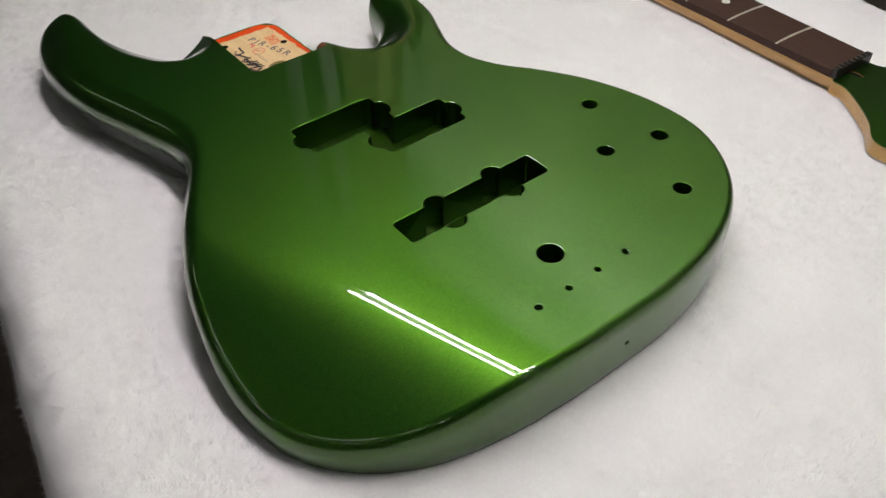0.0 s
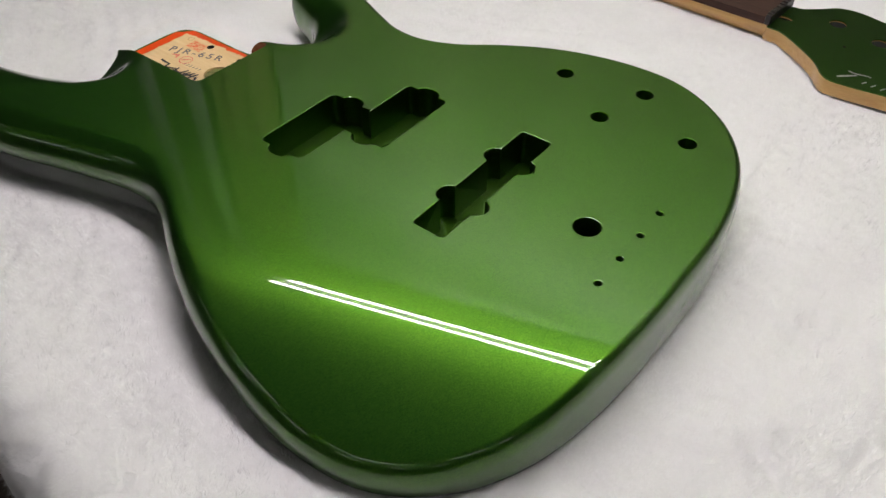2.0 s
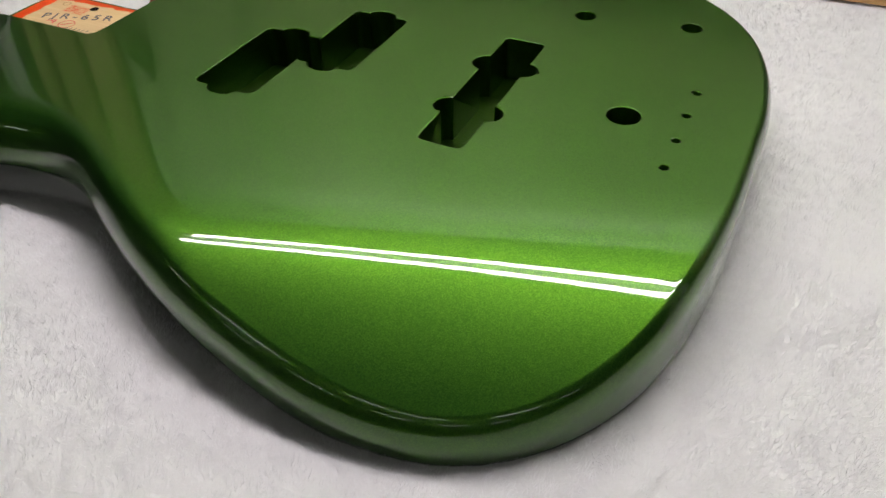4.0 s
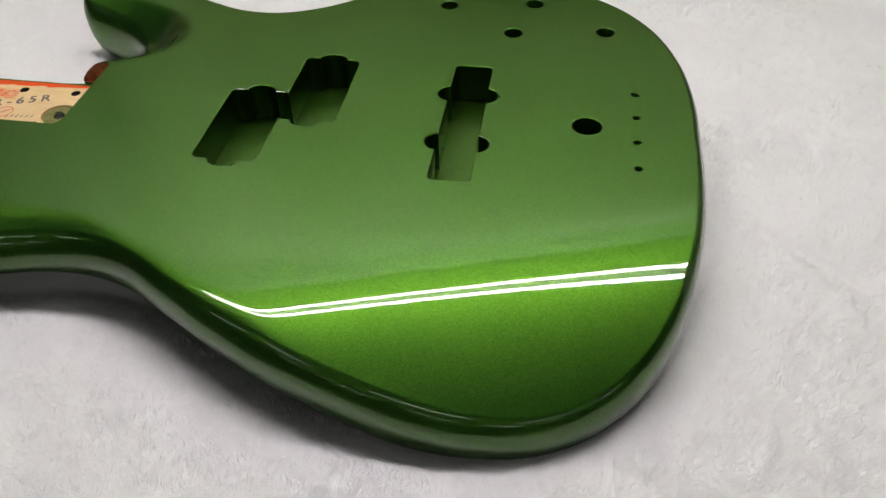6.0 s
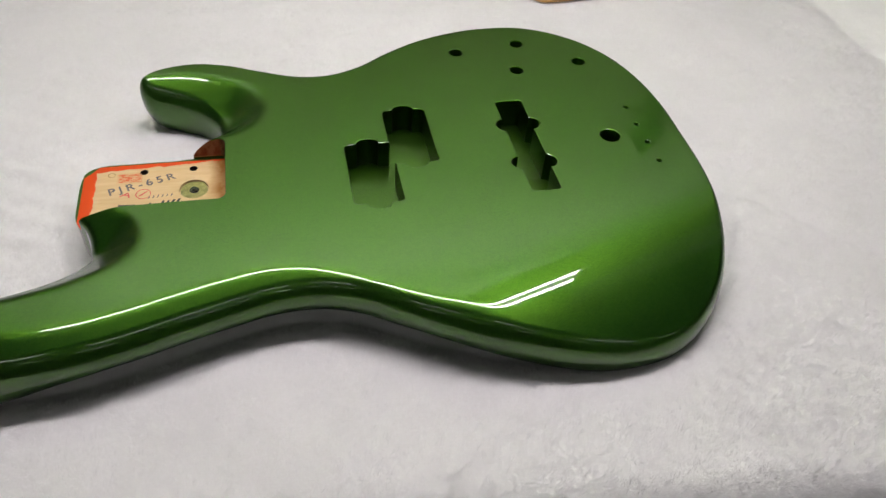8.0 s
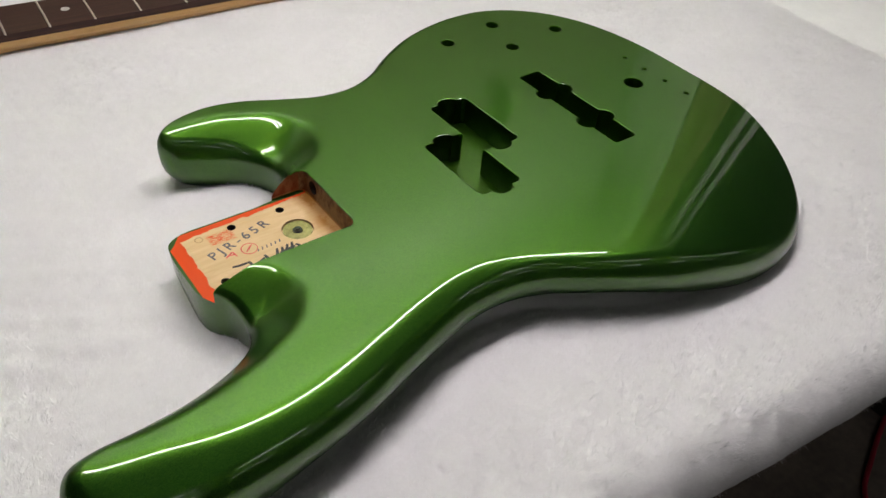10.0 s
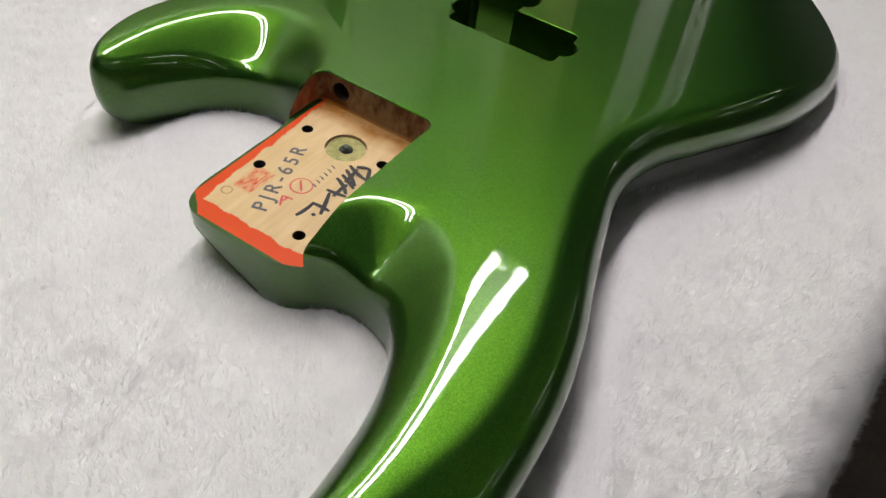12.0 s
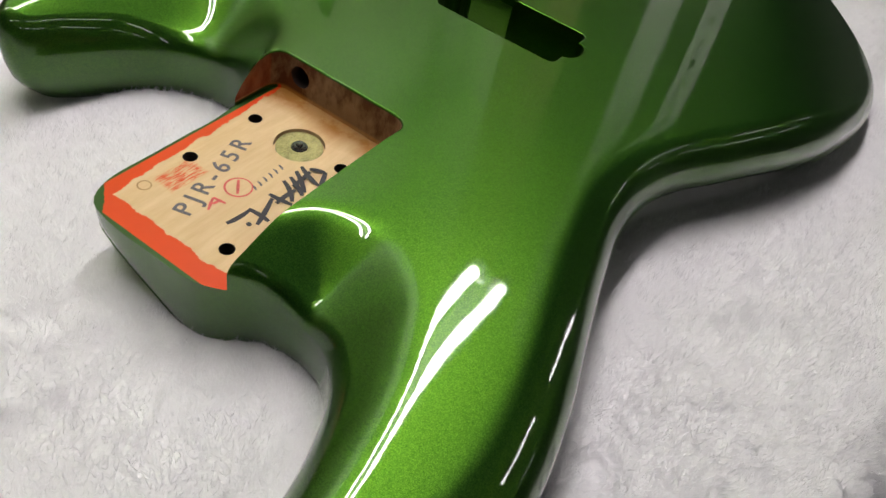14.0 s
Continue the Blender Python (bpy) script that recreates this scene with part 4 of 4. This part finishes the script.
    for k, y in enumerate((-0.0150, -0.0052, 0.0052, 0.0150)):
        for e in (-0.0023, 0.0023):
            part("slot_cheek", box(bmesh.new(), 0.0003, 0.0041, y + e - 0.0013, y + e + 0.0013, 0.0268, 0.0281, 0.0004), BLACK, nut)
    # headstock
    pts = [(0.002, -0.0205), (0.013, -0.0220), (0.034, -0.0345), (0.051, -0.0480), (0.0600, -0.0590), (0.0665, -0.0632), (0.080, -0.0625), (0.105, -0.0580), (0.135, -0.0545),
           (0.165, -0.0530), (0.190, -0.0450), (0.202, -0.0330), (0.196, -0.0120), (0.176, 0.0060), (0.150, 0.0200), (0.120, 0.0300), (0.090, 0.0370), (0.064, 0.0425),
           (0.046, 0.0455), (0.032, 0.0430), (0.020, 0.0310), (0.010, 0.0225), (0.002, 0.0205)]
    loop = spline(pts, 160)
    c = loop.mean(0)
    face = c + (loop - c) * 0.994
    holes = [(0.041 + 0.0345 * k, 0.0175 - 0.0085 * k) for k in range(4)]

    def drilled(name, plan, z0, z1, material, parent, label):
        """A plate of the headstock with the tuner holes and the truss rod notch cut through."""
        src = bpy.data.meshes.new("plate_blank")
        bm = prism(bmesh.new(), [tuple(q) for q in plan], z0, z1)
        bm.to_mesh(src)
        bm.free()
        blank = new("plate_blank", src)
        cuts = []
        notch = [(0.0075 + 0.0062 * math.cos(t), 0.0034 * math.sin(t)) for t in np.linspace(0, 2 * math.pi, 25)[:-1]]
        for shape in holes + [None]:
            bm = prism(bmesh.new(), notch, 0.0125, 0.03) if shape is None else cyl(bmesh.new(), (*shape, 0.02), 0.0062, 0.0202, seg=32)
            me = bpy.data.meshes.new("cut")
            bm.to_mesh(me)
            bm.free()
            cuts.append(new("cut", me))
            md = blank.modifiers.new("cut", "BOOLEAN")
            md.operation, md.solver, md.object = "DIFFERENCE", "EXACT", cuts[-1]
        done = bpy.data.meshes.new_from_object(blank.evaluated_get(bpy.context.evaluated_depsgraph_get()))
        for ob in (blank, *cuts):
            bpy.data.objects.remove(ob)
        done.materials.append(material)
        done.shade_smooth()
        done.set_sharp_from_angle(angle=radians(40))
        ob = new(name, done)
        ob.parent = parent
        ob["label"] = label
        return ob

    head = drilled("headstock", loop, 0.0085, 0.0182, MAPLE, thing, "maple headstock sides")
    drilled("headstock_face", face, 0.0180, 0.0190, GREEN, head, "glossy green painted headstock face")
    # shallow black plugs stand in for the shade down the holes
    for x, y in holes:
        part("tuner_hole_fill", cyl(bmesh.new(), (x, y, 0.0140), 0.00615, 0.0070, seg=32), SHADE_BLACK, head)
    part("truss_rod_fill", prism(bmesh.new(), [(0.0075 + 0.0061 * math.cos(t), 0.0033 * math.sin(t)) for t in np.linspace(0, 2 * math.pi, 25)[:-1]], 0.0122, 0.0172), SHADE_BLACK, head)
    # flush dark disc drawn for the shade of a small hole
    part("screw_hole_dot", cyl(bmesh.new(), (0.058, -0.013, 0.0189), 0.0012, 0.0004, seg=14), HOLE_SHADE, head)
    # maker's mark as plain silver strokes
    bm = bmesh.new()
    stroke(bm, [(0.0700 + 0.0016 * k, -0.0555 + 0.0016 * k) for k in range(7)], 0.0020, 0.0193)
    stroke(bm, [(0.0730 + 0.0022 * k, -0.0435 - 0.0010 * math.sin(k * 0.8)) for k in range(8)], 0.0016, 0.0194)
    for k in range(5):
        stroke(bm, [(0.0860 + 0.0062 * k + 0.0010 * j, -0.0540 + 0.0022 * j) for j in range(3)], 0.0013, 0.0193)
    part("decal", bm, SILVER, head, "plain silver decal strokes")
    return thing


build_neck()


# ---- lamps ----
def tube_lamp(name, x0, x1, ys, z, r, hang, label, glow):
    thing = tagged(empty(name, (0, 0, 0)), label, "lamp", "workshop battens" if len(ys) == 1 else "")
    yc = sum(ys) / len(ys)
    bm = bmesh.new()
    prof = [(yc - 0.012, z + 0.018), (yc + 0.012, z + 0.018), (yc + 0.016, z + 0.022), (yc + 0.016, z + 0.046), (yc + 0.012, z + 0.050), (yc - 0.012, z + 0.050), (yc - 0.016, z + 0.046), (yc - 0.016, z + 0.022)]
    ends = [[bm.verts.new((x, y, h)) for y, h in prof] for x in (x0 - 0.04, x1 + 0.04)]
    for i in range(8):
        bm.faces.new((ends[0][i], ends[0][(i + 1) % 8], ends[1][(i + 1) % 8], ends[1][i]))
    bm.faces.new(ends[0])
    bm.faces.new(ends[1][::-1])
    bmesh.ops.recalc_face_normals(bm, faces=bm.faces)
    part("housing", bm, GREY_METAL, thing)
    for y in ys:
        part("tube", cyl(bmesh.new(), ((x0 + x1) / 2, y, z), r, x1 - x0, "x", 24), glow, thing, "glowing white fluorescent tube", True, 50)
        for x in (x0 - 0.012, x1 + 0.012):
            bm = cyl(bmesh.new(), (x, y, z), r * 1.05, 0.024, "x", 20)
            box(bm, x - 0.012, x + 0.012, min(y, yc) - 0.006, max(y, yc) + 0.006, z + 0.006, z + 0.022, 0.002)
            part("socket", bm, WHITE_METAL, thing)
    for x in (x0 + 0.06, x1 - 0.06):
        part("hanger", cyl(bmesh.new(), (x, yc, (z + 0.05 + hang) / 2), 0.003, hang - z - 0.05, seg=10), STEEL, thing)


tube_lamp("bench_lamp", -0.295, 0.58, (0.100, 0.150), 0.735, 0.0085, ROOM[5], "twin-tube white fluorescent lamp hung over the bench", GLOW)
for y, z, xs in ((-1.6, 1.50, (-2.4, -1.2, 0.0, 1.2, 2.4)), (-3.7, 1.62, (-2.6, -1.3, 0.0, 1.3, 2.6))):
    for x in xs:
        tube_lamp("ceiling_lamp", x, x + 0.75, (y,), z, 0.0085, ROOM[5], "single-tube fluorescent batten below the ceiling", GLOW_BATTEN)


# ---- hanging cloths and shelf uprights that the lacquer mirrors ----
# unseen curtain past the lamp's end, added to brighten what the lacquer reflects
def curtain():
    thing = tagged(empty("curtain", (0.92, 0.0, 0.0)), "unseen pale curtain in soft upright folds, added for its reflection", "curtain")
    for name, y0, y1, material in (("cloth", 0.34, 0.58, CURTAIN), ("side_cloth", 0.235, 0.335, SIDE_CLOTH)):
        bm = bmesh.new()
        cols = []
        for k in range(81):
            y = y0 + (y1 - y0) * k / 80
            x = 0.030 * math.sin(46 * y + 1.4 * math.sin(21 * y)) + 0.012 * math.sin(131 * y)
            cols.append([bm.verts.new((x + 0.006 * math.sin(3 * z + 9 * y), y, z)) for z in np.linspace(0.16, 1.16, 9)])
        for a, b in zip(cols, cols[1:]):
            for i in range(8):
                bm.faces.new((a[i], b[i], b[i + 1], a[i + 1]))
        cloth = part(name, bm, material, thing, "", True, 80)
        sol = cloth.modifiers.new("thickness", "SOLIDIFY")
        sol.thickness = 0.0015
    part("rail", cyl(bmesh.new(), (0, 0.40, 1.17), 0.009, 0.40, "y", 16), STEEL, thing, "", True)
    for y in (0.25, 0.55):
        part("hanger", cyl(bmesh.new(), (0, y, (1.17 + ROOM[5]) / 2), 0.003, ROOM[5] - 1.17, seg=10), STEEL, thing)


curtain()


def upright(x, y, width, turn, slots, label):
    """A pale sheet-metal shelf upright that stands on the bench, with punched slots or plain."""
    thing = tagged(empty("shelf_upright", (x, y, -0.0045)), label, "shelf upright", "shelf uprights")
    thing.rotation_euler = (0, 0, radians(turn))
    h, t = 1.25, 0.0016
    if slots:
        n = 34
        pitch = h / n
        bm = bmesh.new()
        for s in (-1, 1):
            box(bm, s * width * 0.32 - width * 0.18, s * width * 0.32 + width * 0.18, -t, 0, 0, h)
        part("flange", bm, WHITE_METAL, thing)
        for k in range(n):
            part("bridge", box(bmesh.new(), -width * 0.139, width * 0.139, -t, 0, k * pitch, k * pitch + pitch * 0.62), WHITE_METAL, thing)
    else:
        part("face", box(bmesh.new(), -width / 2, width / 2, -t, 0, 0, h, 0.0005), WHITE_METAL, thing)
    for s in (-1, 1):
        part("web", box(bmesh.new(), s * width / 2 - t / 2, s * width / 2 + t / 2, 0.0005, 0.02, 0, h), WHITE_METAL, thing)


upright(0.93, 0.120, 0.045, -90, False, "plain pale metal shelf upright standing on the bench")
upright(0.93, 0.045, 0.030, -90, True, "slotted pale metal shelf upright standing on the bench")
upright(-0.93, 0.43, 0.028, 0, False, "plain pale metal shelf upright standing on the bench")
upright(-0.775, 0.43, 0.020, 0, False, "plain pale metal shelf upright standing on the bench")


def reflection_sheet():
    """An added, unseen pale sheet on a rail behind the bench lamp, with slow upright folds."""
    thing = tagged(empty("reflection_sheet", (0.0, 0.46, 0.0)), "unseen pale sheet on a rail behind the bench, added for its reflection", "sheet")
    # hung close to the lamp to brighten the reflection on the guitar's top
    bm = bmesh.new()
    cols = []
    for k in range(161):
        x = -0.55 + 1.42 * k / 160
        y = 0.006 * math.sin(23 * x + 2 * math.sin(5 * x)) + 0.0022 * math.sin(71 * x + 1)
        cols.append([bm.verts.new((x, y + 0.003 * math.sin(6 * z + 13 * x), z)) for z in np.linspace(0.16, 0.965, 10)])
    for a, b in zip(cols, cols[1:]):
        for i in range(9):
            bm.faces.new((a[i], b[i], b[i + 1], a[i + 1]))
    cloth = part("cloth", bm, SHEET, thing, "pale cloth, coloured darker towards its lower edge to dim its reflection", True, 80)
    sol = cloth.modifiers.new("thickness", "SOLIDIFY")
    sol.thickness = 0.001
    bm = bmesh.new()
    cols = []
    for k in range(41):
        x = -0.735 + 0.175 * k / 40
        cols.append([bm.verts.new((x, 0.012 * math.sin(95 * x) + 0.004 * math.sin(260 * x), z)) for z in np.linspace(0.20, 0.965, 6)])
    for a, b in zip(cols, cols[1:]):
        for i in range(5):
            bm.faces.new((a[i], b[i], b[i + 1], a[i + 1]))
    side = part("side_cloth", bm, SIDE_CLOTH, thing, "yellowed cloth strip", True, 80)
    sol = side.modifiers.new("thickness", "SOLIDIFY")
    sol.thickness = 0.001
    part("rail", cyl(bmesh.new(), (0.07, 0.0, 0.972), 0.007, 1.66, "x", 14), STEEL, thing, "", True)
    for x in (-0.5, 0.82):
        part("hanger", cyl(bmesh.new(), (x, 0.0, (0.979 + ROOM[5]) / 2), 0.003, ROOM[5] - 0.979, seg=10), STEEL, thing)


reflection_sheet()


def tag(x, z, turn):
    """A small dark kite-shaped card pinned to the sheet."""
    thing = tagged(empty("hanging_tag", (x, 0.4425, z)), "dark kite-shaped card pinned on the pale sheet", "tag", "tags on the sheet")
    thing.rotation_euler = (0, radians(turn), 0)
    bm = bmesh.new()
    front = [bm.verts.new((u, -0.0010, w)) for u, w in ((-0.031, -0.012), (0.006, -0.032), (0.031, -0.006), (0.003, 0.040))]
    back = [bm.verts.new((v.co.x, 0.0, v.co.z)) for v in front]
    bm.faces.new(front)
    bm.faces.new(back[::-1])
    for i in range(4):
        bm.faces.new((front[i - 1], back[i - 1], back[i], front[i]))
    bmesh.ops.recalc_face_normals(bm, faces=bm.faces)
    part("card", bm, RUBBER, thing)
    part("pin", cyl(bmesh.new(), (0.003, 0.004, 0.030), 0.0015, 0.016, "y", 12), STEEL, thing, "small steel pin")


tag(0.548, 0.402, 0)
tag(-0.50, 0.372, 20)


# ---- clutter beyond the towel and under the bench edge ----
def bottle(at, r, h, body, cap, label):
    thing = tagged(empty("small_bottle", at), label, "bottle")
    bm = cyl(bmesh.new(), (0, 0, h * 0.4), r, h * 0.8, seg=28)
    cyl(bm, (0, 0, h * 0.85), r, h * 0.1, seg=28, r2=r * 0.5)
    part("body", bm, body, thing, "", True, 40)
    part("cap", cyl(bmesh.new(), (0, 0, h * 0.95), r * 0.55, h * 0.1, seg=24), cap, thing, "", True, 40)
    bm = cyl(bmesh.new(), (0, 0, h * 0.4), r * 1.015, h * 0.4, seg=28)
    part("wrapper", bm, YELLOW, thing, "plain yellow-green wrapper", True, 40)
    return thing


bottle((0.235, 0.520, -0.0045), 0.018, 0.060, GREY_PLASTIC, RUBBER, "small grey bottle with yellow-green wrapper")


def tray():
    thing = tagged(empty("parts_tray", (0.05, 0.53, -0.0045)), "shallow grey plastic parts tray beside the towel", "tray")
    bm = bmesh.new()
    box(bm, -0.10, 0.10, -0.045, 0.06, 0.0, 0.004, 0.001)
    part("base", bm, GREY_PLASTIC, thing)
    for b in ((-0.10, 0.10, -0.045, -0.041), (-0.10, 0.10, 0.056, 0.06), (-0.10, -0.096, -0.041, 0.056), (0.096, 0.10, -0.041, 0.056)):
        part("side", box(bmesh.new(), *b, 0.004, 0.022, 0.001), GREY_PLASTIC, thing)


tray()


def cable(points, r, label, material=RUBBER):
    cu = bpy.data.curves.new("cable", "CURVE")
    cu.dimensions, cu.bevel_depth, cu.bevel_resolution = "3D", r, 3
    sp = cu.splines.new("BEZIER")
    sp.bezier_points.add(len(points) - 1)
    for bp, co in zip(sp.bezier_points, points):
        bp.co, bp.handle_left_type, bp.handle_right_type = co, "AUTO", "AUTO"
    tmp = new("tmp_cable", cu)
    me = bpy.data.meshes.new_from_object(tmp.evaluated_get(bpy.context.evaluated_depsgraph_get()))
    bpy.data.objects.remove(tmp)
    me.materials.clear()
    me.materials.append(material)
    me.shade_smooth()
    tagged(new("cable", me), label, "cable", "cables on the floor")


zf = ROOM[4] + 0.006
for k in range(3):
    cable([(0.1 + 0.1 * k, -0.42 - 0.03 * k, zf), (0.22 + 0.06 * k, -0.36, zf + 0.01 * k), (0.34 + 0.04 * k, -0.45, zf), (0.26, -0.55 - 0.04 * k, zf + 0.008 * k), (0.12, -0.50, zf)], 0.005, "black cable lying in loops on the floor")
for k in range(2):
    cable([(0.60, -0.30 - 0.05 * k, zf), (0.76, -0.36 - 0.04 * k, zf), (0.90, -0.33 - 0.06 * k, zf + 0.01 * k), (1.05, -0.42, zf)], 0.006, "black cable lying in loops on the floor")
cable([(0.78, -0.40, zf), (0.95, -0.20, zf), (1.03, -0.165, zf), (1.20, -0.11, zf)], 0.005, "dull red cable trailing over the floor", RED_RUBBER)
